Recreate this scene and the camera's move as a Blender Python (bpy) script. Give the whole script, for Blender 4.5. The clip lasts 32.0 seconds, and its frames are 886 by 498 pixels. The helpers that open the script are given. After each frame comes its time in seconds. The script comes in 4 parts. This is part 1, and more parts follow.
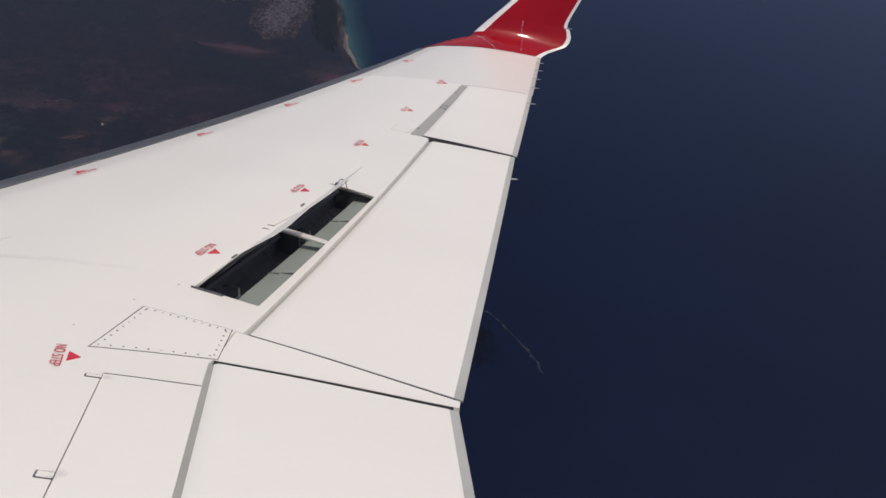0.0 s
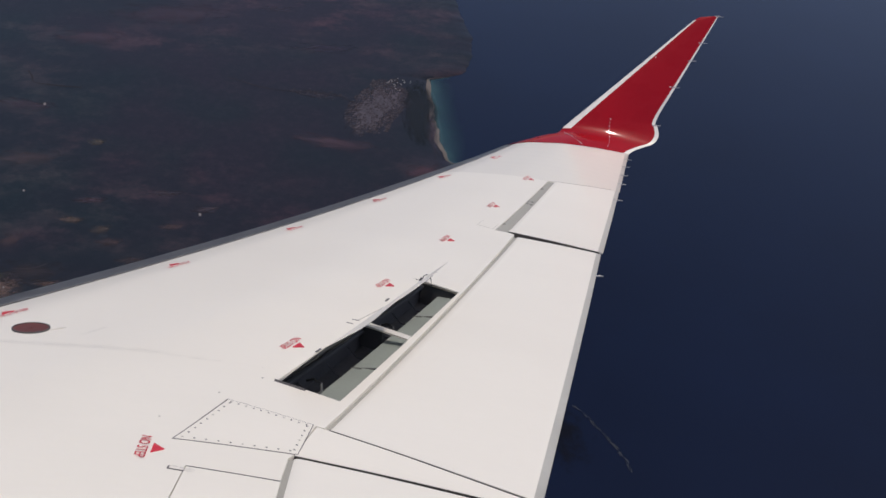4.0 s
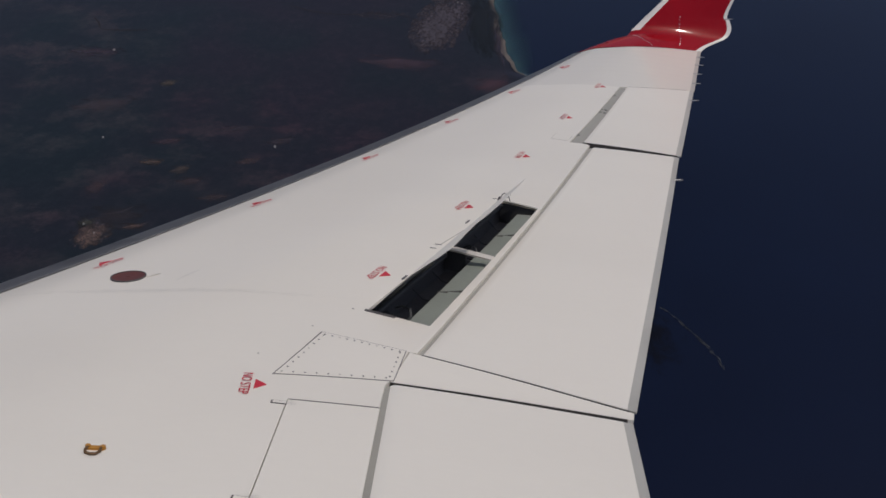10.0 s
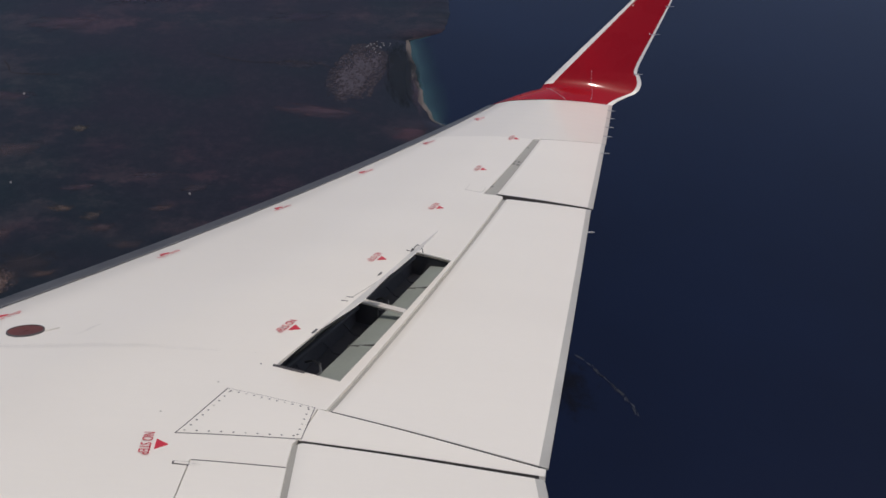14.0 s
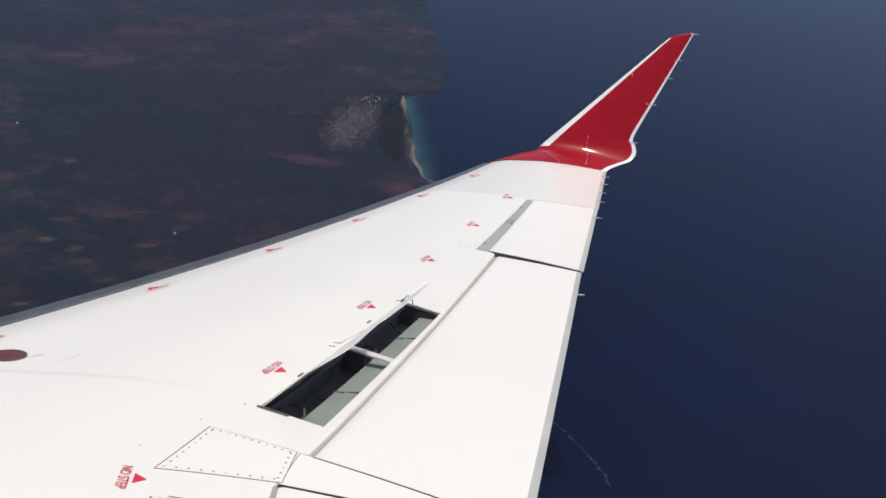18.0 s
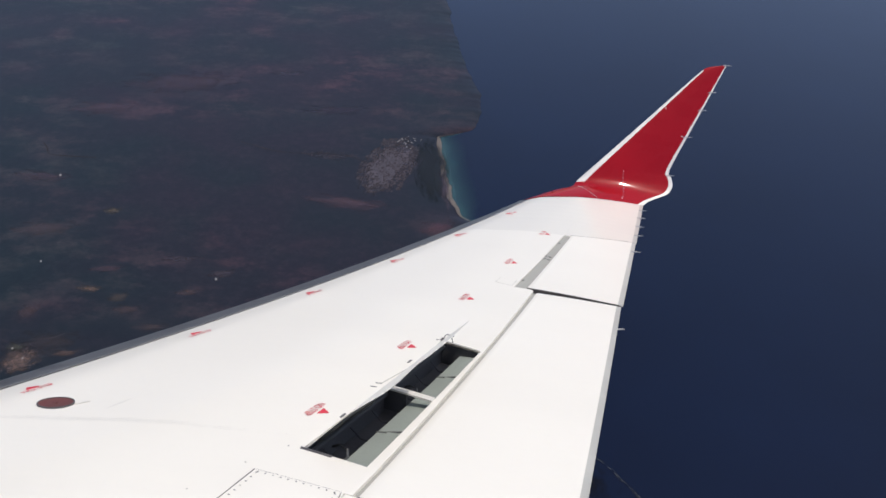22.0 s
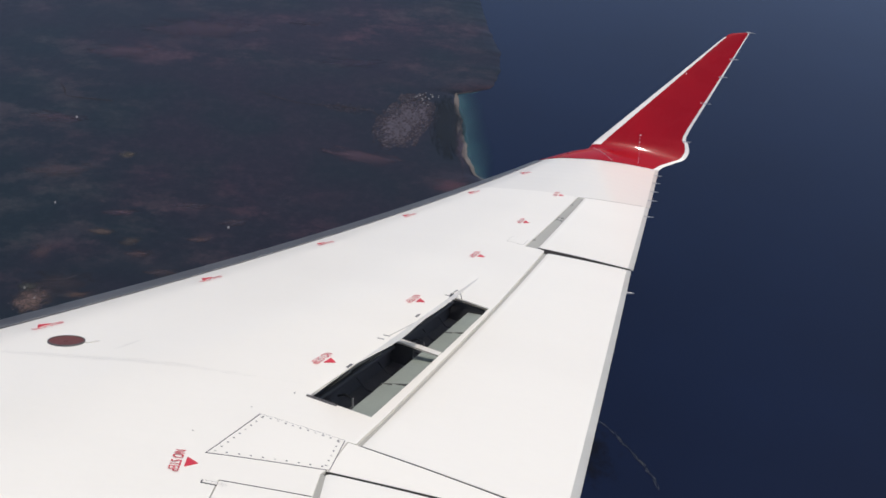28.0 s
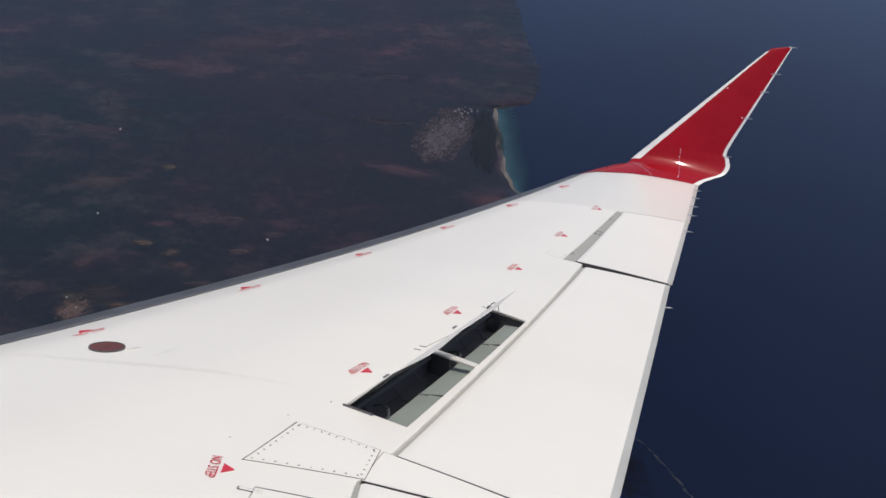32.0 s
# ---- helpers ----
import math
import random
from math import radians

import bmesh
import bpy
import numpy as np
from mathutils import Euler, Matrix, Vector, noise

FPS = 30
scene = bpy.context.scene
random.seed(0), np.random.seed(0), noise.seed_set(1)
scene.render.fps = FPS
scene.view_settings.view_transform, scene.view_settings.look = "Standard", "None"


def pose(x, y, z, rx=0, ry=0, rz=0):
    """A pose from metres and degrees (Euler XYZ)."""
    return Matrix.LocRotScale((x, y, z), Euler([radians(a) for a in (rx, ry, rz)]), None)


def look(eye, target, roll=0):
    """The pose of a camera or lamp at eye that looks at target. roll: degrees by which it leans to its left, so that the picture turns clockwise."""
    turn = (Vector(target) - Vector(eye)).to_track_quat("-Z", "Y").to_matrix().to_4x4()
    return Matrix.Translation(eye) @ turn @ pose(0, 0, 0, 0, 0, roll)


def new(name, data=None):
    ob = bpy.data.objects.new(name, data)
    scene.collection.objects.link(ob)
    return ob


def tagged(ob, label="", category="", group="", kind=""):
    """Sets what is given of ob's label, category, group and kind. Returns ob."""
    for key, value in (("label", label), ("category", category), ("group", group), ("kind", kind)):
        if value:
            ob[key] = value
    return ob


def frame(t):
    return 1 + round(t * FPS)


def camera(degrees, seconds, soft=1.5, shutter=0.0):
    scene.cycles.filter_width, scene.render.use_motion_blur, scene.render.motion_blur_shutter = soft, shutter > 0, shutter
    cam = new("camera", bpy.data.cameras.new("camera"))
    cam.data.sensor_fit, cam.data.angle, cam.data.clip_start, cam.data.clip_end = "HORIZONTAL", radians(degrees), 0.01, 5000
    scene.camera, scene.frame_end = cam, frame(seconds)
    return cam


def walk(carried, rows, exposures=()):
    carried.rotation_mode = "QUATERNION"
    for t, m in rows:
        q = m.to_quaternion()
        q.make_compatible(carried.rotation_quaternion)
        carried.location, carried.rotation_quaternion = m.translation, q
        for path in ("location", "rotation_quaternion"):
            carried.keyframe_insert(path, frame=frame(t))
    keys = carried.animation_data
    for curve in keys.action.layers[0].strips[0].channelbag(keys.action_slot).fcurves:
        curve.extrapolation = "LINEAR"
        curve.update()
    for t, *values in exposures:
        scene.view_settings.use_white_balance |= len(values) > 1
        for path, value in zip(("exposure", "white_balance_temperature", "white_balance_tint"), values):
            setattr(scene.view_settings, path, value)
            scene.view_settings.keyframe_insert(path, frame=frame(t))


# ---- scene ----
# Seen from a cabin window of a small jet in a right turn: the right wing over a coast.
# Wing frame: x aft, y outboard, z up, origin at the eye. The whole aircraft is banked in the world.
ALTITUDE, BANK = 1350.0, 27.0
AIRCRAFT = pose(0, 0, ALTITUDE, -BANK, 0, 0)

cam = camera(45.5, 32.0, soft=1.6)
# seconds, x, y, z, pitch, roll, yaw in the wing frame
ROWS = [
    (0.0, -0.0034, 0.0311, -0.0136, -14.954, -4.227, -5.598),
    (0.5, 0.0047, 0.0236, -0.0029, -15.435, -3.066, -2.780),
    (1.0, 0.0186, 0.0172, -0.0001, -15.460, -3.637, -3.147),
    (1.5, 0.0062, 0.0221, -0.0099, -15.548, -3.332, -1.842),
    (2.0, 0.0309, 0.0253, 0.0014, -14.942, -4.992, -2.176),
    (2.5, -0.0043, 0.0280, -0.0104, -14.718, -4.213, -0.319),
    (3.0, 0.0038, 0.0147, 0.0056, -14.665, -3.890, 0.695),
    (3.5, 0.0191, 0.0204, 0.0166, -9.904, -3.768, -0.571),
    (5.5, 0.0015, 0.0441, -0.0275, -13.215, -4.384, -0.596),
    (6.0, 0.0057, 0.0267, -0.0133, -13.911, -3.632, 0.544),
    (6.5, 0.0134, 0.0304, -0.0185, -14.891, -3.790, 0.316),
    (7.0, -0.0054, 0.0198, -0.0173, -13.846, -2.332, 2.772),
    (7.5, -0.0069, 0.0038, -0.0307, -18.064, -0.246, 1.795),
    (8.0, 0.0199, 0.0115, -0.0027, -18.209, -3.764, -0.408),
    (8.5, -0.0032, 0.0105, -0.0509, -18.268, -3.536, -1.820),
    (9.0, -0.0149, 0.0256, -0.0150, -20.175, -3.835, -0.895),
    (9.5, -0.0111, 0.0023, -0.0002, -18.147, -0.185, 2.343),
    (10.0, 0.0110, -0.0029, 0.0450, -14.973, 1.351, 2.396),
    (10.5, 0.0004, 0.0230, 0.0064, -11.470, -1.082, 1.014),
    (11.0, 0.0101, 0.0324, 0.0230, -11.508, -2.279, -1.598),
    (11.5, -0.0428, -0.0108, 0.0234, -13.249, -0.719, 2.177),
    (12.0, -0.0005, -0.0175, 0.0289, -12.972, -0.534, 3.172),
    (12.5, -0.0015, 0.0002, 0.0131, -13.538, -1.848, 1.500),
    (13.0, -0.0031, 0.0026, 0.0016, -14.515, -3.556, -0.025),
    (13.5, -0.0421, -0.0079, -0.0091, -16.218, -1.642, 3.025),
    (14.0, 0.0329, 0.0435, 0.0531, -12.416, 0.172, -1.939),
    (14.5, 0.0161, 0.0343, 0.0472, -8.178, -1.305, -4.790),
    (16.5, -0.0115, 0.0545, 0.0250, -8.706, -3.659, -3.252),
    (17.0, -0.0156, 0.0497, 0.0257, -8.797, -3.812, -3.095),
    (17.5, -0.0132, 0.0550, 0.0331, -9.221, -3.895, -2.792),
    (18.0, -0.0106, 0.0573, 0.0266, -9.332, -3.678, -2.115),
    (18.5, -0.0146, 0.0470, 0.0213, -9.538, -3.561, -2.017),
    (19.0, -0.0171, 0.0504, 0.0231, -10.078, -3.515, -2.294),
    (19.5, -0.0127, 0.0527, 0.0254, -9.983, -3.432, -1.888),
    (20.0, -0.0127, 0.0490, 0.0216, -10.404, -3.981, -1.895),
    (20.5, -0.0212, 0.0526, 0.0446, -8.994, -3.221, -1.235),
    (21.0, -0.0214, 0.0568, 0.0452, -7.404, -2.357, -1.556),
    (21.5, -0.0273, 0.0542, 0.0438, -7.259, -1.963, -0.921),
    (22.0, -0.0056, 0.0252, 0.0281, -7.294, -1.815, -0.252),
    (22.5, 0.0083, 0.0335, 0.0342, -7.802, -2.657, -0.488),
    (23.0, 0.0065, 0.0365, 0.0359, -7.948, -2.573, 0.197),
    (23.5, 0.0055, 0.0321, 0.0301, -7.901, -2.629, 0.122),
    (24.0, 0.0039, 0.0271, 0.0358, -8.367, -3.071, 0.213),
    (24.5, 0.0077, 0.0260, 0.0320, -8.447, -2.886, 0.293),
    (25.0, 0.0046, 0.0235, 0.0281, -8.648, -3.111, 0.638),
    (25.5, -0.0054, 0.0328, 0.0255, -9.224, -3.597, 0.549),
    (27.5, -0.0003, 0.0236, 0.0209, -9.723, -4.128, 0.677),
    (28.0, -0.0038, 0.0172, 0.0202, -9.644, -4.101, 0.751),
    (28.5, -0.0085, 0.0303, 0.0117, -9.881, -4.221, 1.129),
    (29.0, -0.0277, 0.0391, 0.0177, -9.848, -3.280, 0.406),
    (29.5, 0.0025, -0.0143, 0.0315, -10.251, -4.853, 1.605),
    (30.0, 0.0077, -0.0093, 0.0180, -10.064, -5.564, 1.008),
    (30.5, 0.0222, -0.0004, 0.0109, -10.437, -6.489, 0.196),
    (31.0, 0.0039, 0.0045, 0.0466, -9.109, -3.160, 3.263),
    (31.5, -0.0166, 0.0100, 0.0063, -7.666, -3.126, 3.042),
    (32.0, -0.0033, 0.0142, 0.0076, -9.032, -4.372, 2.867),
]
EXPOSURES = [(0.0, -0.62), (3.0, -0.70), (3.5, -0.67), (5.5, -0.58), (7.0, -0.72), (8.0, -1.06), (9.0, -1.08), (10.0, -1.14), (11.0, -0.86),
             (13.0, -0.61), (14.0, -0.86), (14.5, -0.76), (16.5, -0.28), (25.0, -0.25), (28.0, -0.34), (30.0, -0.33), (32.0, -0.44)]
EXPOSURES = [(t, stops, 6800 if t < 15 else 6620, 14 if t < 15 else 11) for t, stops in EXPOSURES]
walk(cam, [(t, AIRCRAFT @ pose(x, y, z, 90 + pitch, roll, yaw)) for t, x, y, z, pitch, roll, yaw in ROWS], EXPOSURES)

# ---- light ----
SUN = (AIRCRAFT.to_3x3() @ Vector((0.30, -0.35, 0.885))).normalized()
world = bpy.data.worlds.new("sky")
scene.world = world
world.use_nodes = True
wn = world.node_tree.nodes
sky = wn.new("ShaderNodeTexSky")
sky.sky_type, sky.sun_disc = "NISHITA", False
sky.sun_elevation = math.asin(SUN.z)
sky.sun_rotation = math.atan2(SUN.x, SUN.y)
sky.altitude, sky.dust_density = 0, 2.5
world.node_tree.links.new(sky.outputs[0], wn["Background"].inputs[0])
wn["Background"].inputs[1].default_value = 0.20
sun = new("sun", bpy.data.lights.new("sun", "SUN"))
sun.data.energy, sun.data.angle, sun.data.color = 2.60, radians(0.53), (1.0, 0.955, 0.90)
sun.matrix_world = look(SUN * 3000, (0, 0, 0))


# ---- materials ----
def shader(name, colour, rough=0.5, metal=0.0, vary=0.06, scale=6.0, fine=90.0, bump=0.0, stretch=(1, 1, 1), coat=0.0, spec=0.5, coat_rough=0.05, uneven=0.08):
    """A principled surface with variation at two scales in colour and gloss, and a fine relief."""
    m = bpy.data.materials.new(name)
    m.use_nodes = True
    nt = m.node_tree
    n, link = nt.nodes, nt.links.new
    b = n["Principled BSDF"]
    co = n.new("ShaderNodeTexCoord")
    mp = n.new("ShaderNodeMapping")
    mp.inputs["Scale"].default_value = stretch
    link(co.outputs["Object"], mp.inputs[0])
    big, small = n.new("ShaderNodeTexNoise"), n.new("ShaderNodeTexNoise")
    for t, s in ((big, scale), (small, fine)):
        t.inputs["Scale"].default_value, t.inputs["Detail"].default_value = s, 5.0
        link(mp.outputs[0], t.inputs["Vector"])
    add = n.new("ShaderNodeMath")
    add.operation = "MULTIPLY_ADD"
    link(small.outputs["Fac"], add.inputs[0])
    add.inputs[1].default_value = 0.35
    link(big.outputs["Fac"], add.inputs[2])
    ramp = n.new("ShaderNodeMapRange")
    ramp.inputs[1].default_value, ramp.inputs[2].default_value = 0.4, 0.95
    ramp.inputs[3].default_value, ramp.inputs[4].default_value = 1 - vary, 1 + vary
    link(add.outputs[0], ramp.inputs[0])
    mul = n.new("ShaderNodeVectorMath")
    mul.operation = "SCALE"
    mul.inputs[0].default_value = colour
    link(ramp.outputs[0], mul.inputs["Scale"])
    link(mul.outputs[0], b.inputs["Base Color"])
    rr = n.new("ShaderNodeMapRange")
    rr.inputs[1].default_value, rr.inputs[2].default_value = 0.3, 0.7
    rr.inputs[3].default_value, rr.inputs[4].default_value = max(0.03, rough - uneven), rough + uneven
    link(big.outputs["Fac"], rr.inputs[0])
    link(rr.outputs[0], b.inputs["Roughness"])
    b.inputs["Metallic"].default_value = metal
    b.inputs["Specular IOR Level"].default_value = spec
    b.inputs["Coat Weight"].default_value = coat
    b.inputs["Coat Roughness"].default_value = coat_rough
    if bump:
        bp = n.new("ShaderNodeBump")
        bp.inputs["Strength"].default_value, bp.inputs["Distance"].default_value = 0.4, bump
        link(small.outputs["Fac"], bp.inputs["Height"])
        link(bp.outputs[0], b.inputs["Normal"])
    return m


WHITE = shader("white_paint", (0.80, 0.770, 0.690), 0.36, 0, 0.020, 1.1, 26, 0.0, (0.6, 1.6, 1), coat=0.22, coat_rough=0.06, uneven=0.02)
TIPWHITE = shader("gloss_tip_paint", (0.80, 0.770, 0.690), 0.36, 0, 0.020, 1.1, 26, 0.0, (0.6, 1.6, 1), coat=0.44, spec=0.5, coat_rough=0.10, uneven=0.02)
FLAPWHITE = shader("flap_paint", (0.79, 0.763, 0.686), 0.38, 0, 0.020, 1.0, 30, 0.0, (0.4, 1.6, 1), coat=0.10, coat_rough=0.08, uneven=0.02)
RED = shader("red_paint", (0.305, 0.0006, 0.007), 0.30, 0, 0.07, 3.0, 60, 0.0002, coat=0.46, spec=0.03, coat_rough=0.070)
SLAT = shader("bare_metal_leading_edge", (0.25, 0.25, 0.255), 0.36, 0.8, 0.16, 3.0, 40, 0.0006, (1, 3, 1))
GREY = shader("grey_metal", (0.33, 0.325, 0.288), 0.6, 0.0, 0.08, 4.0, 60, 0.0004)
SHINY = shader("polished_rivet_steel", (0.78, 0.76, 0.74), 0.24, 1.0, 0.06, 40, 200)
EDGE = shader("trailing_edge_metal", (0.50, 0.49, 0.445), 0.45, 0.25, 0.08, 4.0, 60, 0.0004)
# Dark colour that stands in for the shade inside the panel gaps.
DARK = shader("gap_shade_dark", (0.055, 0.051, 0.049), 0.8, 0, 0.2, 10, 80)
PRIMER = shader("green_primer", (0.27, 0.305, 0.275), 0.55, 0, 0.10, 7, 70, 0.001)
# Near-black that puts the shade of the bay and panel undersides into colour.
BAYDARK = shader("bay_shade_grey", (0.066, 0.068, 0.076), 0.7, 0, 0.3, 9, 60, 0.002)
DECAL = shader("red_stencil_paint", (0.56, 0.022, 0.045), 0.45, 0, 0.12, 30, 200)
RUST = shader("fuel_cap_red", (0.115, 0.030, 0.026), 0.5, 0, 0.25, 20, 150)
RING = shader("dark_grey_ring", (0.09, 0.085, 0.085), 0.5, 0.2, 0.15, 20, 150)
WORNRING = shader("worn_brown_metal", (0.13, 0.072, 0.030), 0.5, 0.2, 0.3, 60, 200)
YELLOW = shader("orange_fitting", (0.46, 0.215, 0.03), 0.45, 0, 0.2, 40, 200)
RIVET = shader("rivet_head", (0.10, 0.10, 0.10), 0.5, 0.3, 0.2, 60, 200)
SILVER = shader("polished_strip", (0.74, 0.715, 0.66), 0.40, 0.10, 0.06, 5, 70, 0.0003)
WICK = shader("static_wick", (0.30, 0.30, 0.31), 0.5, 0.2, 0.1, 40, 200)
CABLE = shader("dull_steel", (0.16, 0.165, 0.165), 0.5, 0.5, 0.1, 30, 100)
HOLE = shader("dark_fastener", (0.12, 0.12, 0.12), 0.5, 0.2, 0.1, 60, 200)
PALEGREY = shader("pale_grey_sealant", (0.66, 0.64, 0.58), 0.5, 0, 0.12, 60, 200)
TEXTGREY = shader("grey_stencil_paint", (0.45, 0.435, 0.39), 0.5, 0, 0.1, 60, 200)

# ---- wing shape ----
KINK, TIP = 3.3, 10.4
U_KNOTS = (0, .006, .015, .03, .06, .1, .2, .4, .6, .8, 1, 1.3)
U_HEIGHTS = (.030, .040, .046, .0505, .0565, .066, .078, .077, .061, .034, 0, -.05)
LOW_KNOTS = (0, .01, .03, .08, .2, .5, .8, 1)
LOW_HEIGHTS = (.030, .012, -.004, -.02, -.036, -.036, -.02, -.006)
RISE = np.polyfit((3.3, 7.0, 10.4), (-1.43, -1.21, -0.82), 2)


def eased(knots, values):
    """A smooth curve through the knots, as a fine table."""
    k, v = np.array(knots, float), np.array(values, float)
    d = np.diff(v) / np.diff(k)
    m = np.r_[d[0], [0 if a * b <= 0 else 2 * a * b / (a + b) for a, b in zip(d, d[1:])], d[-1]]
    fine = np.unique(np.r_[np.linspace(k[0], k[-1], 900), k])
    i = np.clip(np.searchsorted(k, fine) - 1, 0, len(k) - 2)
    h = k[i + 1] - k[i]
    t = (fine - k[i]) / h
    out = (2 * t ** 3 - 3 * t ** 2 + 1) * v[i] + (t ** 3 - 2 * t ** 2 + t) * h * m[i] + (3 * t ** 2 - 2 * t ** 3) * v[i + 1] + (t ** 3 - t ** 2) * h * m[i + 1]
    return fine, out


UP_U, UP_H = eased(U_KNOTS, U_HEIGHTS)


def x_le(y):
    return 0.83 + (y - 10.3) * (0.83 + 2.03) / 5.7


def x_te(y):
    return 0.48 + (y - KINK) * (0.038 / 1.056 if y < KINK else 1.56 / 7.1)


def chord(y):
    return x_te(y) - x_le(y)


def upper(x, y):
    c = chord(y)
    return float(np.polyval(RISE, y) + c * np.interp((x - x_le(y)) / c, UP_U, UP_H))


def lower(x, y):
    c = chord(y)
    return float(np.polyval(RISE, y) + c * np.interp((x - x_le(y)) / c, LOW_KNOTS, LOW_HEIGHTS))


def at_u(u, y):
    return (x_le(y) + u * chord(y), y)


# ---- mesh helpers ----
def part(name, bm, material, parent, label="", smooth=True):
    me = bpy.data.meshes.new(name)
    bmesh.ops.recalc_face_normals(bm, faces=bm.faces)
    bm.to_mesh(me)
    bm.free()
    me.materials.append(material)
    for p in me.polygons:
        p.use_smooth = smooth
    if smooth:
        me.set_sharp_from_angle(angle=radians(35))
    ob = new(name, me)
    ob.parent = parent
    if label:
        ob["label"] = label
    return ob


def grid(bm, tops, bottoms):
    """A closed slab from two equal grids of points."""
    n, m = len(tops), len(tops[0])
    t = [[bm.verts.new(p) for p in row] for row in tops]
    b = [[bm.verts.new(p) for p in row] for row in bottoms]
    for i in range(n - 1):
        for j in range(m - 1):
            bm.faces.new((t[i][j], t[i + 1][j], t[i + 1][j + 1], t[i][j + 1]))
            bm.faces.new((b[i][j], b[i][j + 1], b[i + 1][j + 1], b[i + 1][j]))
    rim = [(i, 0) for i in range(n)] + [(n - 1, j) for j in range(1, m)] + [(i, m - 1) for i in range(n - 2, -1, -1)] + [(0, j) for j in range(m - 2, 0, -1)]
    for k, (i, j) in enumerate(rim):
        p, q = rim[(k + 1) % len(rim)]
        bm.faces.new((t[i][j], b[i][j], b[p][q], t[p][q]))
    return bm


def sheet(corners, nx=8, ny=12, up=0.0, thick=0.012, bm=None, surface=upper):
    """A slab that follows the wing's surface over a plan quad: front inboard, front outboard, aft outboard, aft inboard."""
    a, b, c, d = (Vector(p).to_2d() for p in corners)
    tops, bots = [], []
    for i in range(ny + 1):
        v = i / ny
        f, r = a.lerp(b, v), d.lerp(c, v)
        row = [f.lerp(r, j / nx) for j in range(nx + 1)]
        tops.append([(p.x, p.y, surface(p.x, p.y) + up) for p in row])
        bots.append([(p.x, p.y, surface(p.x, p.y) + up - thick) for p in row])
    return grid(bm or bmesh.new(), tops, bots)


def disc(x, y, r, up, thick, n=20, inner=0.0):
    bm = bmesh.new()
    top, low, ti, li = [], [], [], []
    for k in range(n):
        a = 2 * math.pi * k / n
        for lst, rad, dz in ((top, r, up), (low, r, up - thick), (ti, inner, up), (li, inner, up - thick)):
            px, py = x + rad * math.cos(a), y + rad * math.sin(a)
            if rad:
                lst.append(bm.verts.new((px, py, upper(px, py) + dz)))
    for k in range(n):
        j = (k + 1) % n
        bm.faces.new((top[k], top[j], low[j], low[k]))
        if inner:
            bm.faces.new((top[k], ti[k], ti[j], top[j]))
            bm.faces.new((ti[k], li[k], li[j], ti[j]))
    if not inner:
        bm.faces.new(top)
    return bm


def rod(points, r, n=8):
    """A round rod along a line of points."""
    bm = bmesh.new()
    pts = [Vector(p) for p in points]
    rings = []
    for i, p in enumerate(pts):
        d = (pts[min(i + 1, len(pts) - 1)] - pts[max(i - 1, 0)]).normalized()
        s = d.orthogonal().normalized() if i == 0 else (s - d * s.dot(d)).normalized()
        q = d.cross(s)
        rr = r[i] if isinstance(r, (list, tuple)) else r
        rings.append([bm.verts.new(p + (s * math.cos(2 * math.pi * k / n) + q * math.sin(2 * math.pi * k / n)) * rr) for k in range(n)])
    for a, b in zip(rings, rings[1:]):
        for k in range(n):
            bm.faces.new((a[k], a[(k + 1) % n], b[(k + 1) % n], b[k]))
    bm.faces.new(rings[0])
    bm.faces.new(rings[-1])
    return bm


# ---- the wing ----
wing = new("aircraft_wing")
wing.matrix_world = AIRCRAFT
tagged(wing, "white jet wing with raised spoilers and red winglet", "wing")

ROOT = -0.40
SEAM = 0.075                       # the bare metal leading edge ends here
HINGE_IN, HINGE_OUT = (-.475, 3.888), (.054, 5.574)      # spoiler hinge line
TAPER = (-.3740, 4.210)
BAY_IN, BAY_OUT = (-.230, 3.802), (.256, 5.490)          # rear edge of the spoiler bay
GS_F0, GS_F1 = (-.572, ROOT), (-.636, 3.064)             # ground spoiler, front edge
GS_R0, GS_R1 = (-.310, ROOT), (-.3500, 3.081)
STRIP_IN, STRIP_OUT = (-.258, 3.545), (.662, 6.905)      # front of the outboard flap's grey nose


def strip_at(y):
    return (STRIP_IN[0] + (y - STRIP_IN[1]) * (STRIP_OUT[0] - STRIP_IN[0]) / (STRIP_OUT[1] - STRIP_IN[1]), y)


# skin, in fields that meet edge to edge
def pillow(x, y):
    """The slight waves of the thin tip skin between its ribs and rivet rows; none at its borders."""
    edge = min(1.0, max(0.0, (y - 8.95 - .1 * (x - 1)) / .25), max(0.0, (10.36 - y) / .08))
    return upper(x, y) + edge * (.00022 * math.sin(2 * math.pi * y / .17 + 2.6 * math.sin(4.3 * x) + 3 * noise.noise((x * 1.7, y * .9, 2.0))) + .0008 * noise.noise((x * 2.4, y * 4.0, 6.0)))


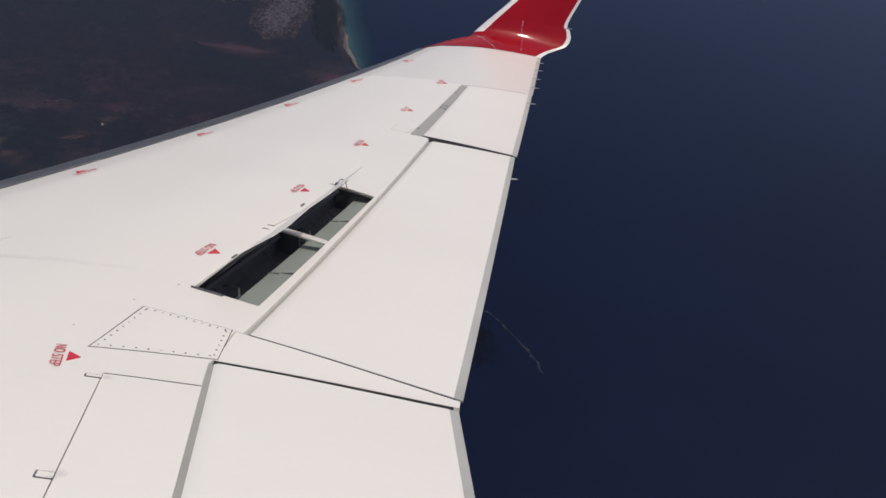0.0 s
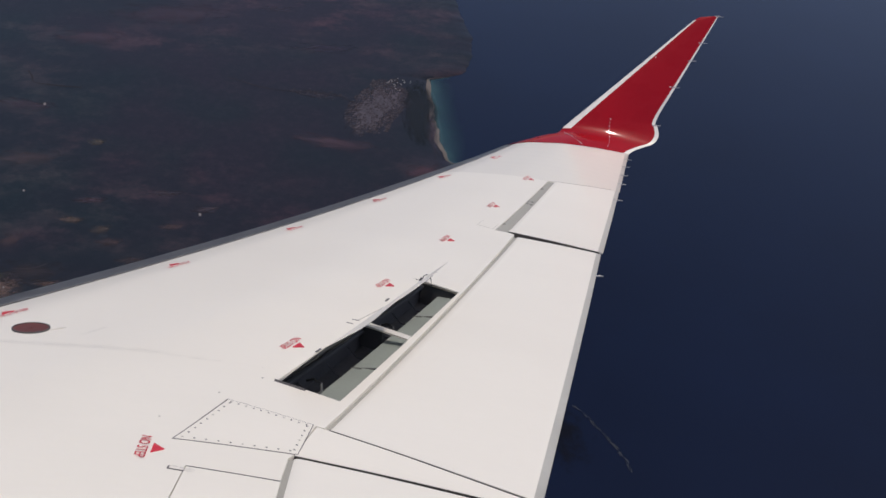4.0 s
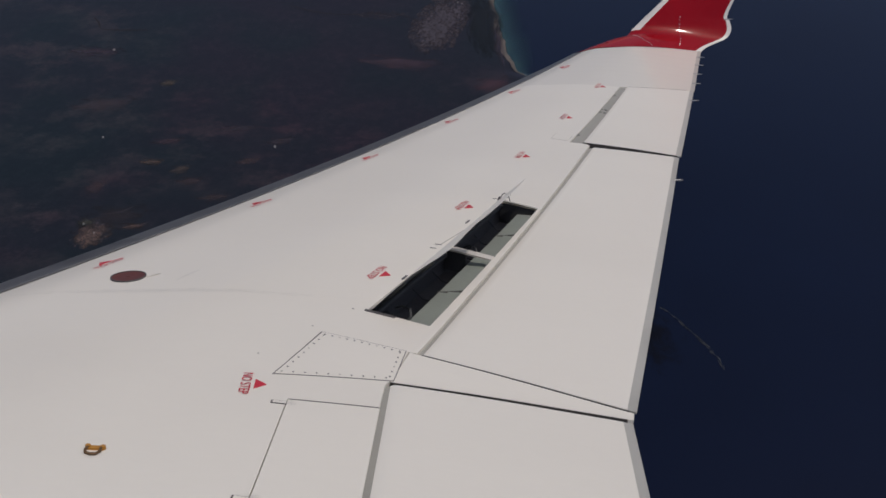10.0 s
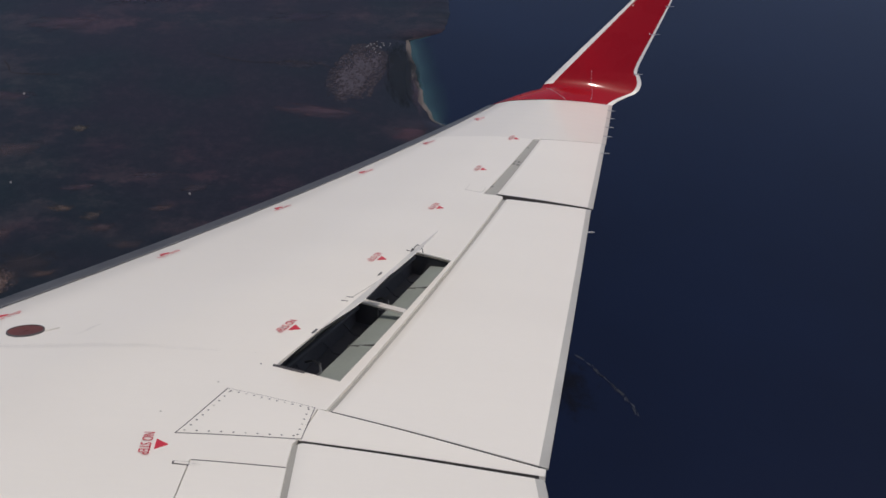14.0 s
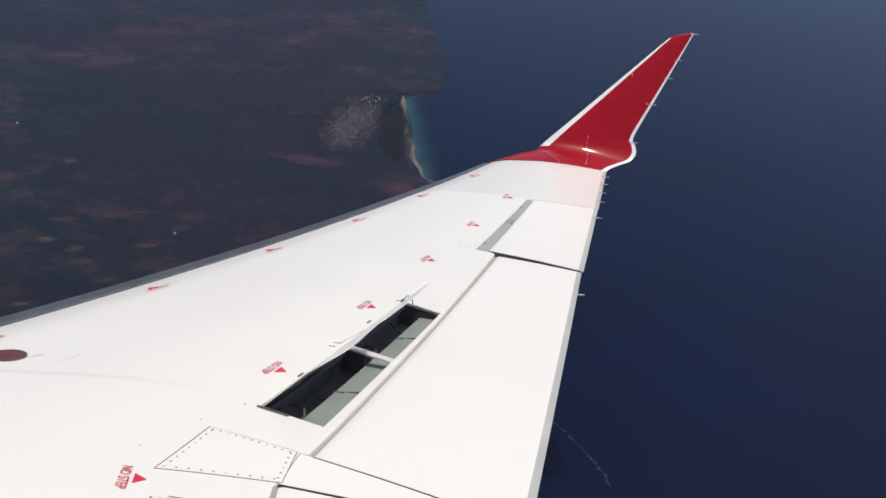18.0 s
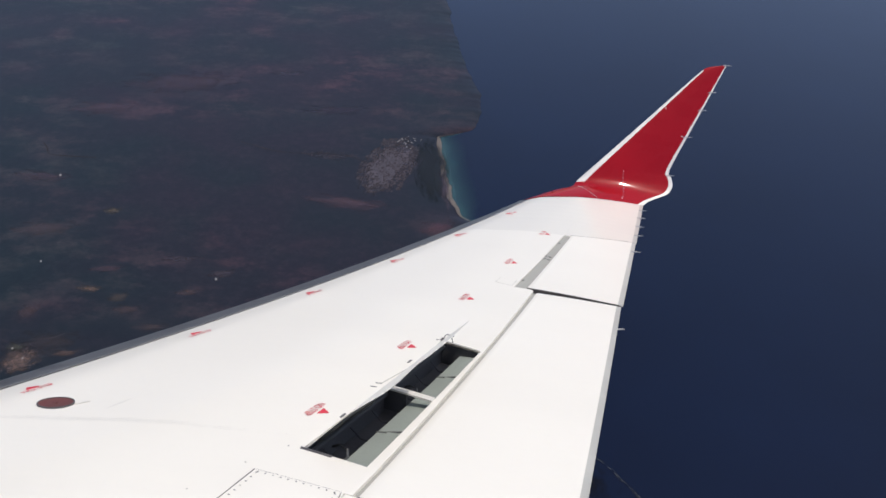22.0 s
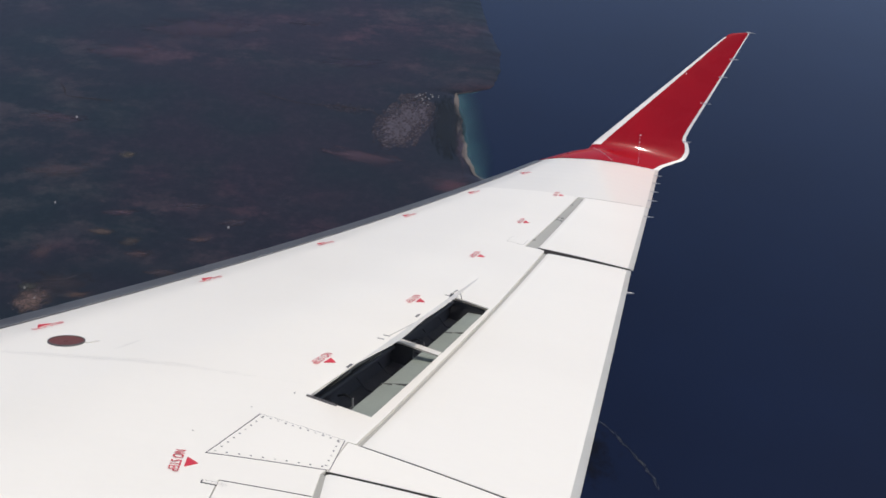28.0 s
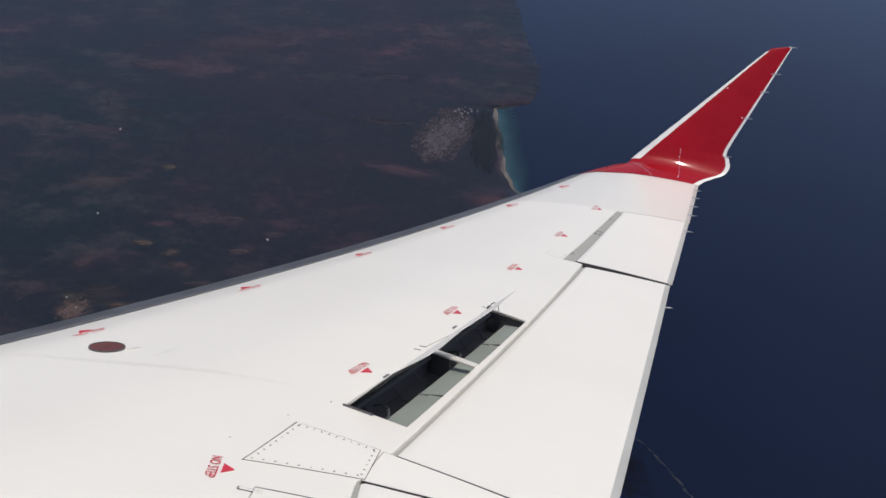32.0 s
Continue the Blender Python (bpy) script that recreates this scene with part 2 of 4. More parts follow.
def main_skin(first, last, n=12, surface=upper):
    """The box between the leading edge and the hinge lines, between two stations."""
    ys = (ROOT, 3.060, 3.889, 4.21, 5.567, 6.95, 8.70, 10.25)
    back = ((GS_F0[0] - .004, ROOT), (GS_F1[0] - .004, 3.060), HINGE_IN, TAPER, HINGE_OUT, (.530, 6.95), (1.068, 8.73), (1.55, 10.382))
    tops = []
    for k in range(first, last):
        for i in range(n + 1 if k == last - 1 else n):
            f = i / n
            a = Vector(at_u(SEAM, ys[k])).lerp(Vector(at_u(SEAM, ys[k + 1])), f)
            b = Vector(back[k]).lerp(Vector(back[k + 1]), f)
            row = [a.lerp(b, j / 28) for j in range(29)]
            tops.append([Vector((p.x, p.y, surface(p.x, p.y))) for p in row])
    return grid(bmesh.new(), tops, [[p - Vector((0, 0, .012)) for p in r] for r in tops])


skins = [main_skin(0, 6)]
tips = [main_skin(6, 7, 150, pillow)]
tips.append(sheet(((1.070, 8.735), (1.55, 10.382), (2.02, 10.465), (1.675, 8.925)), 14, 150, surface=pillow))
front = [Vector((GS_F1[0] - .0016, 3.072)).lerp(Vector(HINGE_IN), f) for f in (0, .2, .3, .62, .72, 1)]
rear = [(-.3520, 3.090), (-.3500, 3.262), (-.337, 3.292), (-.292, 3.547), (-.262, 3.543), strip_at(3.79)]
for k in range(5):
    skins.append(sheet((front[k], front[k + 1], rear[k + 1], rear[k]), 8, 4))
skins.append(sheet((BAY_IN, BAY_OUT, strip_at(5.49), strip_at(3.79)), 3, 14))
skins.append(sheet((HINGE_OUT, (.530, 6.95), (.640, 6.950), BAY_OUT), 6, 12))
skins.append(sheet((BAY_OUT, (.640, 6.950), (.660, 6.930), strip_at(5.49)), 3, 12))
for k in skins:
    part("skin_panel", k, WHITE, wing, "white painted metal upper skin")
for k in tips:
    part("tip_skin", k, TIPWHITE, wing, "glossy white wing tip skin that mirrors the winglet")

# leading edge: over the nose and back below
bm = bmesh.new()
REACH = -.057
prof = [(SEAM - .0015, None), (.06, None), (.04, .0520), (.02, .0485), (0, .0450), (-.015, .0415), (-.030, .0370), (-.042, .0315), (-.050, .0255), (-.055, .0195), (REACH, .0130),
        (-.054, .006), (-.044, -.002), (-.02, -.010), (.02, -.016), (.08, -.021)]
st = [ROOT + (10.27 - ROOT) * i / 44 for i in range(45)]
rows_ = []
for y in st:
    fade = min(1.0, max(.35, (10.9 - y) / 2.0))
    row = []
    for u, h in prof:
        px, py = at_u(u if u > 0 else u * fade, y)
        row.append((px, py, upper(px, py) - .0015 if h is None else float(np.polyval(RISE, y)) + chord(y) * h))
    rows_.append(row)
vs = [[bm.verts.new(p) for p in r] for r in rows_]
for i in range(len(vs) - 1):
    for j in range(len(prof) - 1):
        bm.faces.new((vs[i][j], vs[i + 1][j], vs[i + 1][j + 1], vs[i][j + 1]))
part("leading_edge_slat", bm, SLAT, wing, "bare grey metal leading edge")
# the sealed joint behind it
part("leading_edge_joint", sheet((at_u(SEAM + .0005, ROOT), at_u(SEAM + .0005, 10.2), at_u(SEAM + .0065, 10.2), at_u(SEAM + .0165, ROOT)), 4, 60, 0.0014, 0.004), RING, wing, "dark joint line")

# lower skin, and a dark sheet added below the gaps to paint their shade
bm = bmesh.new()
for y0, y1, n in ((ROOT, KINK, 10), (KINK, 10.3, 24)):
    sheet((at_u(.03, y0), at_u(.03, y1), (x_te(y1) - .05, y1), (x_te(y0) - .05, y0)), 18, n, 0, .004, bm, lower)
part("lower_skin", bm, WHITE, wing)
def inner_deck(x, y):
    return max(upper(x, y) - 0.03, 0.5 * (upper(x, y) + lower(x, y)))


bm = bmesh.new()
sheet(((-.70, ROOT), (-.70, 3.70), (-.36, 3.70), (-.36, ROOT)), 5, 12, 0, .004, bm, inner_deck)
sheet(((-.36, ROOT), (-.36, 3.70), (.44, 3.34), (.33, ROOT)), 10, 12, 0, .004, bm, inner_deck)
sheet(((-.30, 3.50), (.62, 6.95), (1.20, 6.97), (.44, 3.30)), 10, 16, 0, .004, bm, inner_deck)
sheet(((.28, 5.62), (.42, 6.95), (.62, 6.95), (.40, 5.62)), 3, 8, 0, .004, bm, inner_deck)
sheet(((.45, 6.9), (1.0, 8.9), (1.62, 8.95), (1.22, 6.9)), 8, 8, 0, .004, bm, inner_deck)
part("gap_backing_sheet", bm, DARK, wing, "dark sheet below the panel gaps, in place of their shade")

# ---- flaps, aileron, fairing ----
def slab_to_te(name, a, b, c, d, mat, label, strip=.032, ny=16):
    """A control surface from a front edge a-b to a trailing edge d-c, with a bare metal strip along the trailing edge."""
    va, vb, vc, vd = (Vector(p) for p in (a, b, c, d))
    k1, k0 = 1 - strip / (vc - vb).length, 1 - strip / (vd - va).length
    m1, m0 = vb.lerp(vc, k1), va.lerp(vd, k0)

    def under(x, y):
        return min(upper(x, y) - .004, max(lower(x, y), upper(x, y) - .05))
    bm = bmesh.new()
    tops, bots = [], []
    for i in range(ny + 1):
        v = i / ny
        f, r = va.lerp(vb, v), m0.lerp(m1, v)
        row = [f.lerp(r, (j / 12) ** 1.6) for j in range(13)]
        tops.append([(p.x, p.y, upper(p.x, p.y) - (.006 if j == 0 else .001 if j == 1 else 0)) for j, p in enumerate(row)])
        bots.append([(p.x, p.y, under(p.x, p.y) - .004) for p in row])
    grid(bm, tops, bots)
    ob = part(name, bm, mat, wing, label)
    e = part("trailing_edge_strip", sheet((m0, m1, vc, vd), 3, ny, -.0012, .007), EDGE, ob, "bare grey metal strip")
    return ob


flap_out = slab_to_te("outboard_flap", (-.243, 3.540), (.676, 6.890), (1.250, 6.945), (.494, 3.337), FLAPWHITE, "white painted outboard flap")
flap_in = slab_to_te("inboard_flap", (-.288, ROOT), (-.333, 3.273), (.470, 3.247), (.368, ROOT), FLAPWHITE, "white painted inboard flap")
ail = slab_to_te("aileron", (.622, 6.985), (1.128, 8.752), (1.705, 8.925), (1.270, 6.985), FLAPWHITE, "white painted aileron", .036)
part("flap_nose", sheet((Vector(STRIP_IN) - Vector((.02, 0)), Vector(STRIP_OUT) - Vector((.02, 0)), (.690, 6.90), (-.225, 3.53)), 2, 20, -.0125, .003), GREY, flap_out, "bare grey metal flap nose")
part("flap_nose", sheet(((-.345, ROOT), (-.385, 3.272), (-.310, 3.273), (-.265, ROOT)), 2, 12, -.0085, .003), GREY, flap_in, "bare grey metal flap nose")
nose = part("aileron_nose", sheet(((.5335, 6.958), (1.066, 8.728), (1.136, 8.748), (.640, 6.985)), 3, 16, -.007, .006), GREY, ail, "bare grey metal aileron nose")
for x, y in ((.993, 8.45), (.842, 7.975), (.874, 7.960), (.826, 7.890), (.856, 7.872), (.607, 7.181)):
    part("fastener", disc(x, y, .012, -.004, .004, 10), HOLE, nose)
part("aileron_end_joint", sheet(((1.130, 8.7535), (1.135, 8.7620), (1.640, 8.9230), (1.640, 8.9165)), 10, 1, .0014, .003), TEXTGREY, ail, "thin grey joint")
part("flap_fairing", sheet(((-.335, 3.290), (-.288, 3.543), (.484, 3.323), (.474, 3.272)), 12, 4, 0, .02), WHITE, wing, "white wedge between the two flaps")

def end_shade(a, b, parent, n=14, deep=.045):
    """A dark strip added on the end face of a panel, along a plan line, to paint the gap's shade."""
    a, b = Vector(a), Vector(b)
    side = Vector((-(b - a).y, (b - a).x)).normalized() * .003
    if side.y > 0:
        side = -side
    pts = [a.lerp(b, i / n) for i in range(n + 1)]
    rows = []
    for off in (Vector((0, 0)), side):
        rows.append([[Vector((p.x + off.x, p.y + off.y, upper(p.x, p.y) - d)) for p in pts] for d in (.0008, deep)])
    part("end_shade", grid(bmesh.new(), rows[0], rows[1]), DARK, parent, "dark strip for the gap's shade", False)


end_shade((-.243, 3.540), (.470, 3.3387), flap_out)
end_shade((.622, 6.985), (1.245, 6.985), ail)
end_shade((-.335, 3.290), (.455, 3.2725), wing)
end_shade((GS_F1[0], 3.072), (-.353, 3.0895), wing, 6, .03)

# ground spoiler, shut
gs = part("ground_spoiler", sheet((GS_F0, GS_F1, GS_R1, GS_R0), 6, 14, .0005, .007), WHITE, wing, "white ground spoiler panel, shut")

# ---- markings and small fittings on the skin ----
def plate(x, y, lx, ly, turn, up, thick, mat, name, parent, label=""):
    """A small bevelled plate lying on the skin."""
    bm = bmesh.new()
    c, s = math.cos(turn), math.sin(turn)
    bev = min(lx, ly) * .06
    ring = [(-lx / 2 + bev, -ly / 2), (lx / 2 - bev, -ly / 2), (lx / 2, -ly / 2 + bev), (lx / 2, ly / 2 - bev), (lx / 2 - bev, ly / 2), (-lx / 2 + bev, ly / 2), (-lx / 2, ly / 2 - bev), (-lx / 2, -ly / 2 + bev)]
    t, b = [], []
    for px, py in ring:
        qx, qy = x + px * c - py * s, y + px * s + py * c
        z = upper(qx, qy)
        t.append(bm.verts.new((qx, qy, z + up)))
        b.append(bm.verts.new((qx, qy, z + up - thick)))
    bm.faces.new(t)
    for k in range(8):
        bm.faces.new((t[k], b[k], b[(k + 1) % 8], t[(k + 1) % 8]))
    return part(name, bm, mat, parent, label, False)


def hinge_cover(x, y, lx, ly, turn, parent):
    o = plate(x + .003, y, lx, ly, turn, .0022, .004, RING, "hinge_cover", parent, "small white cover with a dark outline")
    plate(x + .0055, y, lx - .006, ly - .0055, turn, .0030, .003, WHITE, "cover_plate", o)


hinge_cover(-.663, 3.036, .050, .020, 0, gs)
hinge_cover(-.652, 2.440, .046, .034, 0, gs)
hinge_cover(-.640, 1.872, .046, .034, 0, gs)

font_curve = bpy.data.curves.new("stencil", "FONT")
font_curve.offset = .005


def lettering(text):
    font_curve.body = text
    font_curve.align_x, font_curve.align_y = "CENTER", "CENTER"
    ob = bpy.data.objects.new("stencil", font_curve)
    scene.collection.objects.link(ob)
    bpy.context.view_layer.update()
    me = bpy.data.meshes.new_from_object(ob.evaluated_get(bpy.context.evaluated_depsgraph_get()))
    bpy.data.objects.remove(ob)
    return me


STENCIL = lettering("NO STEP")
xs = [v.co.x for v in STENCIL.vertices]
ys = [v.co.y for v in STENCIL.vertices]
SW, SH = max(xs) - min(xs), max(ys) - min(ys)
SX, SY = (max(xs) + min(xs)) / 2, (max(ys) + min(ys)) / 2


def no_step(x, y, turn, size=1.0, flip=False):
    """Red stencil: a triangle and the words, read along the span; turn is the sweep, flip points it forward."""
    a = turn + (math.pi if flip else 0)
    c, s = math.cos(a), math.sin(a)

    def put(ax, ay):
        # ax: the way the arrow points; ay: across
        px, py = x + ax * c - ay * s, y + ax * s + ay * c
        return Vector((px, py, upper(px, py)))
    mark = bmesh.new()
    t, b = [], []
    for ax, ay in ((.041, 0), (.004, .035), (.004, -.035)):
        p = put(ax * size, ay * size)
        t.append(mark.verts.new(p + Vector((0, 0, .0032))))
        b.append(mark.verts.new(p - Vector((0, 0, .001))))
    mark.faces.new(t)
    for k in range(3):
        mark.faces.new((t[k], b[k], b[(k + 1) % 3], t[(k + 1) % 3]))
    o = part("no_step_arrow", mark, DECAL, wing, "red painted triangle with the words NO STEP", False)
    me = STENCIL.copy()
    for v in me.vertices:
        rx, ry = (v.co.x - SX) / SW * .164 * size, (v.co.y - SY) / SH * .034 * size
        v.co = put(-.024 * size + ry, -rx) + Vector((0, 0, .0032))
    me.materials.clear()
    me.materials.append(DECAL)
    w = new("words_no_step", me)
    w.parent = o


no_step(-.764, 3.150, .10)
no_step(-.736, 2.064, .05)
SWEEP = -math.atan2(HINGE_OUT[0] - HINGE_IN[0], HINGE_OUT[1] - HINGE_IN[1])
for x, y in ((.908, 8.690), (.560, 7.615), (.213, 6.515), (-.123, 5.395), (-.461, 4.305)):
    no_step(x, y, SWEEP, 1.0)
LSWEEP = -math.atan2(2.86, 5.7)
for x, y in ((-1.672, 4.366), (-1.216, 5.389), (-.750, 6.425), (-.280, 7.459), (.190, 8.470), (.662, 9.440)):
    no_step(x, y, LSWEEP, 1.0, True)

# fuel filler
cap = part("fuel_cap", disc(-1.500, 4.148, .071, .004, .006, 28), RUST, wing, "dull red round fuel filler cap")
part("rim", disc(-1.500, 4.148, .073, .006, .006, 28, .067), RING, cap, "dark grey ring")
part("latch", disc(-1.500, 4.148, .010, .0055, .004, 12), RUST, cap)
for k in range(3):
    plate(-1.405 + .010 * k, 4.165 + .006 * k, .004, .055 - .012 * k, -.55, .0030, .002, PALEGREY, "stencil_line", cap, "unreadable grey stencil line")

# riveted access panel
PANEL = [(-.613, 3.630), (-.303, 3.548), (-.326, 3.300), (-.716, 3.248)]
bm = sheet((PANEL[3], PANEL[0], PANEL[1], PANEL[2]), 8, 6, .0022, .004)
edge = sheet((Vector(PANEL[3]) + Vector((-.0062, -.0040)), Vector(PANEL[0]) + Vector((-.0050, .006)), Vector(PANEL[1]) + Vector((.003, .004)), Vector(PANEL[2]) + Vector((.002, -.003))), 8, 6, .0010, .004)
panel = part("access_panel", bm, WHITE, wing, "white riveted access panel")
part("panel_joint", edge, RING, panel, "thin dark joint")
mid = sum((Vector(p) for p in PANEL), Vector((0, 0))) / 4
for k, n in ((0, 11), (1, 6), (2, 10), (3, 9)):
    a, b = Vector(PANEL[k]), Vector(PANEL[(k + 1) % 4])
    nrm = Vector((-(b - a).y, (b - a).x)).normalized()
    if nrm.dot(mid - a) < 0:
        nrm = -nrm
    for i in range(n):
        p = a.lerp(b, (i + .6) / (n + .2)) + nrm * .016
        part("rivet", disc(p.x, p.y, .0036, .0034, .003, 8), (RIVET, RIVET, CABLE, HOLE, TEXTGREY)[(i * 7 + k * 3) % 5], panel)

# round inspection covers with ring of screws
for cx, cy in ((-.834, 2.248), (-.862, 1.908)):
    cover = part("inspection_cover", disc(cx, cy, .078, .0016, .003, 36), WHITE, wing, "round white inspection cover")
    part("cover_joint", disc(cx, cy, .0793, .0010, .003, 36, .0777), PALEGREY, cover)
    for k in range(10):
        a = 2 * math.pi * (k + .3) / 10
        part("screw", disc(cx + .066 * math.cos(a), cy + .066 * math.sin(a), .0042, .0030, .003, 8), PALEGREY if k % 4 else TEXTGREY, cover)

# orange lashing fitting: a hinge bar and a worn ring folded towards the cabin
hk = plate(-1.090, 2.628, .048, .016, .1, .007, .010, YELLOW, "lashing_point", wing, "orange hinge bar with a worn brown lashing ring")
loop = [(-1.108, 2.624, .007), (-1.111, 2.610, .006), (-1.106, 2.596, .005), (-1.092, 2.590, .005), (-1.077, 2.593, .005), (-1.070, 2.608, .006), (-1.072, 2.626, .007)]
part("ring", rod([(px, py, upper(px, py) + h) for px, py, h in loop], .0042, 8), WORNRING, hk, "worn brown metal ring")
for px, py in ((-1.110, 2.630), (-1.069, 2.632)):
    part("ear", disc(px, py, .008, .010, .011, 10), YELLOW, hk)

# small fasteners in the skin
for k, (x, y) in enumerate(((-.532, 3.887), (-.657, 3.683), (-.80, 3.40))):
    part("fastener", disc(x, y, .0036, .0015, .002, 8), HOLE if k == 0 else TEXTGREY, wing)
br = plate(.487, 7.060, .115, .150, SWEEP, .0008, .002, TEXTGREY, "aileron_hinge_cover", wing, "white cover with grey joint")
plate(.487, 7.060, .109, .144, SWEEP, .0014, .002, WHITE, "cover_plate", br)

# grime that has crept out of joints and hinges
def grime_material(name, most):
    m = bpy.data.materials.new(name)
    m.use_nodes = True
    n, link = m.node_tree.nodes, m.node_tree.links.new
    b, out = n["Principled BSDF"], n["Material Output"]
    b.inputs["Base Color"].default_value, b.inputs["Roughness"].default_value = (.22, .20, .18, 1), .7
    uv = n.new("ShaderNodeUVMap")
    sx = n.new("ShaderNodeVectorMath")
    sx.operation = "LENGTH"
    link(uv.outputs[0], sx.inputs[0])
    co = n.new("ShaderNodeTexCoord")
    t = n.new("ShaderNodeTexNoise")
    t.inputs["Scale"].default_value, t.inputs["Detail"].default_value = 22, 8
    link(co.outputs["Object"], t.inputs["Vector"])
    a = n.new("ShaderNodeMath")
    a.operation = "MULTIPLY_ADD"
    link(t.outputs["Fac"], a.inputs[0])
    a.inputs[1].default_value = 1.0
    link(sx.outputs["Value"], a.inputs[2])
    r = n.new("ShaderNodeMapRange")
    r.inputs[1].default_value, r.inputs[2].default_value, r.inputs[3].default_value, r.inputs[4].default_value = .35, 1.35, most, 0
    link(a.outputs[0], r.inputs[0])
    tr, mx = n.new("ShaderNodeBsdfTransparent"), n.new("ShaderNodeMixShader")
    link(r.outputs[0], mx.inputs[0])
    link(tr.outputs[0], mx.inputs[1])
    link(b.outputs[0], mx.inputs[2])
    link(mx.outputs[0], out.inputs[0])
    return m


GRIME, FAINT = grime_material("thin_grime", .22), grime_material("faint_grime", .10)


def smear(x, y, lx, ly, turn=0.0, mat=GRIME):
    """A thin uneven stain on the skin, longest in the airflow."""
    c, s = math.cos(turn), math.sin(turn)
    verts, uvs, faces = [], [], []
    n = 10
    for i in range(n + 1):
        for j in range(n + 1):
            a, b = 2 * i / n - 1, 2 * j / n - 1
            px, py = x + a * lx * c - b * ly * s, y + a * lx * s + b * ly * c
            verts.append((px, py, upper(px, py) + .0052))
            uvs.append((a, b))
    for i in range(n):
        for j in range(n):
            k = i * (n + 1) + j
            faces.append((k, k + n + 1, k + n + 2, k + 1))
    me = bpy.data.meshes.new("grime_stain")
    me.from_pydata(verts, [], faces)
    lay = me.uv_layers.new(name="reach")
    for lp in me.loops:
        lay.data[lp.index].uv = uvs[lp.vertex_index]
    me.materials.append(mat)
    ob = new("grime_stain", me)
    ob.parent = wing
    ob["label"] = "thin grey grime on the paint"


for args in ((-.622, 3.032, .026, .026), (-.616, 2.452, .030, .030), (-.628, 2.425, .018, .020), (-.606, 1.882, .030, .026), (-1.31, 3.955, .80, .040, .036, FAINT), (-1.25, 4.165, .014, .11, -.38, FAINT)):
    smear(*args)

# ---- spoiler bay and raised spoilers ----
HI, HO, BI, BO = (Vector(p) for p in (HINGE_IN, HINGE_OUT, BAY_IN, BAY_OUT))


def bay(u, v, depth):
    p = HI.lerp(HO, v).lerp(BI.lerp(BO, v), u)
    return Vector((p.x, p.y, upper(p.x, p.y) - depth))


def bay_sheet(u0, u1, d0, d1, thick=.004, v0=0.0, v1=1.0, n=14):
    tops = [[bay(u0, v0 + (v1 - v0) * i / n, d0), bay((u0 + u1) / 2, v0 + (v1 - v0) * i / n, (d0 + d1) / 2), bay(u1, v0 + (v1 - v0) * i / n, d1)] for i in range(n + 1)]
    return grid(bmesh.new(), tops, [[p - Vector((0, 0, thick)) for p in r] for r in tops])


# Near-black front part of the bay stands in for the raised panel's shade.
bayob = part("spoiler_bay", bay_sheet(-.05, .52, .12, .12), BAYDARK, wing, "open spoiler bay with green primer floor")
part("bay_floor", bay_sheet(.48, 1.02, .056, .036, .006), PRIMER, bayob, "green primed floor")


def wall(u0, v0, u1, v1, d, mat, n=12):
    a = [bay(u0 + (u1 - u0) * i / n, v0 + (v1 - v0) * i / n, .014) for i in range(n + 1)]
    b = [bay(u0 + (u1 - u0) * i / n, v0 + (v1 - v0) * i / n, d) for i in range(n + 1)]
    off = Vector((.004, 0, 0)) if u0 == u1 else Vector((0, .004, 0))
    return part("bay_wall", grid(bmesh.new(), [a, b], [[p + off for p in a], [p + off for p in b]]), mat, bayob)


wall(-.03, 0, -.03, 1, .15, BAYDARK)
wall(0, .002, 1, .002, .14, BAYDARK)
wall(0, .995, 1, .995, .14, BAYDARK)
wall(1.005, 0, 1.005, 1, .06, PRIMER)
# rib between the two bays
tops = [[bay(u, .497, .004), bay(u, .507, .004)] for u in (-.0, .15, .30, .45)]
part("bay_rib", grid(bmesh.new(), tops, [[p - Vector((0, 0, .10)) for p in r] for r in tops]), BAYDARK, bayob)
tops = [[bay(u, .484, -.006), bay(u, .512, -.006)] for u in (.0, .4, .7, 1.0)]
part("rib_cap", grid(bmesh.new(), tops, [[p - Vector((0, 0, .008)) for p in r] for r in tops]), SILVER, bayob, "bright metal rib cap")
# stringers, actuators and pipes in the bay
for v in (.10, .26, .40, .60, .74, .88):
    part("stiffener", rod([bay(.02, v, .06), bay(.20, v + .004, .10), bay(.50, v + .006, .10)], .004, 6), BAYDARK, bayob)
for v in (.285, .775):
    part("floor_bracket", rod([bay(.52, v - .03, .060), bay(.62, v, .055), bay(.98, v + .004, .030)], .005, 6), CABLE, bayob, "steel bracket on the floor")
    part("floor_bracket", rod([bay(.45, v - .012, .060), bay(.64, v - .008, .050)], .006, 6), CABLE, bayob)
for v0, v1 in ((.10, .075), (.595, .57)):
    part("hydraulic_pipe", rod([bay(.12, v0 + .02, .055), bay(.28, v0 + .006, .030), bay(.42, v0, .032), bay(.50, v1, .045), bay(.44, v1 - .006, .06)], .0055, 6), CABLE, bayob, "thin steel pipe")
part("hinge_rod", rod([bay(.05, 0.0, .03), bay(.05, .49, .03)], .012, 8), BAYDARK, bayob)
part("hinge_rod", rod([bay(.05, .51, .03), bay(.05, 1.0, .03)], .012, 8), BAYDARK, bayob)
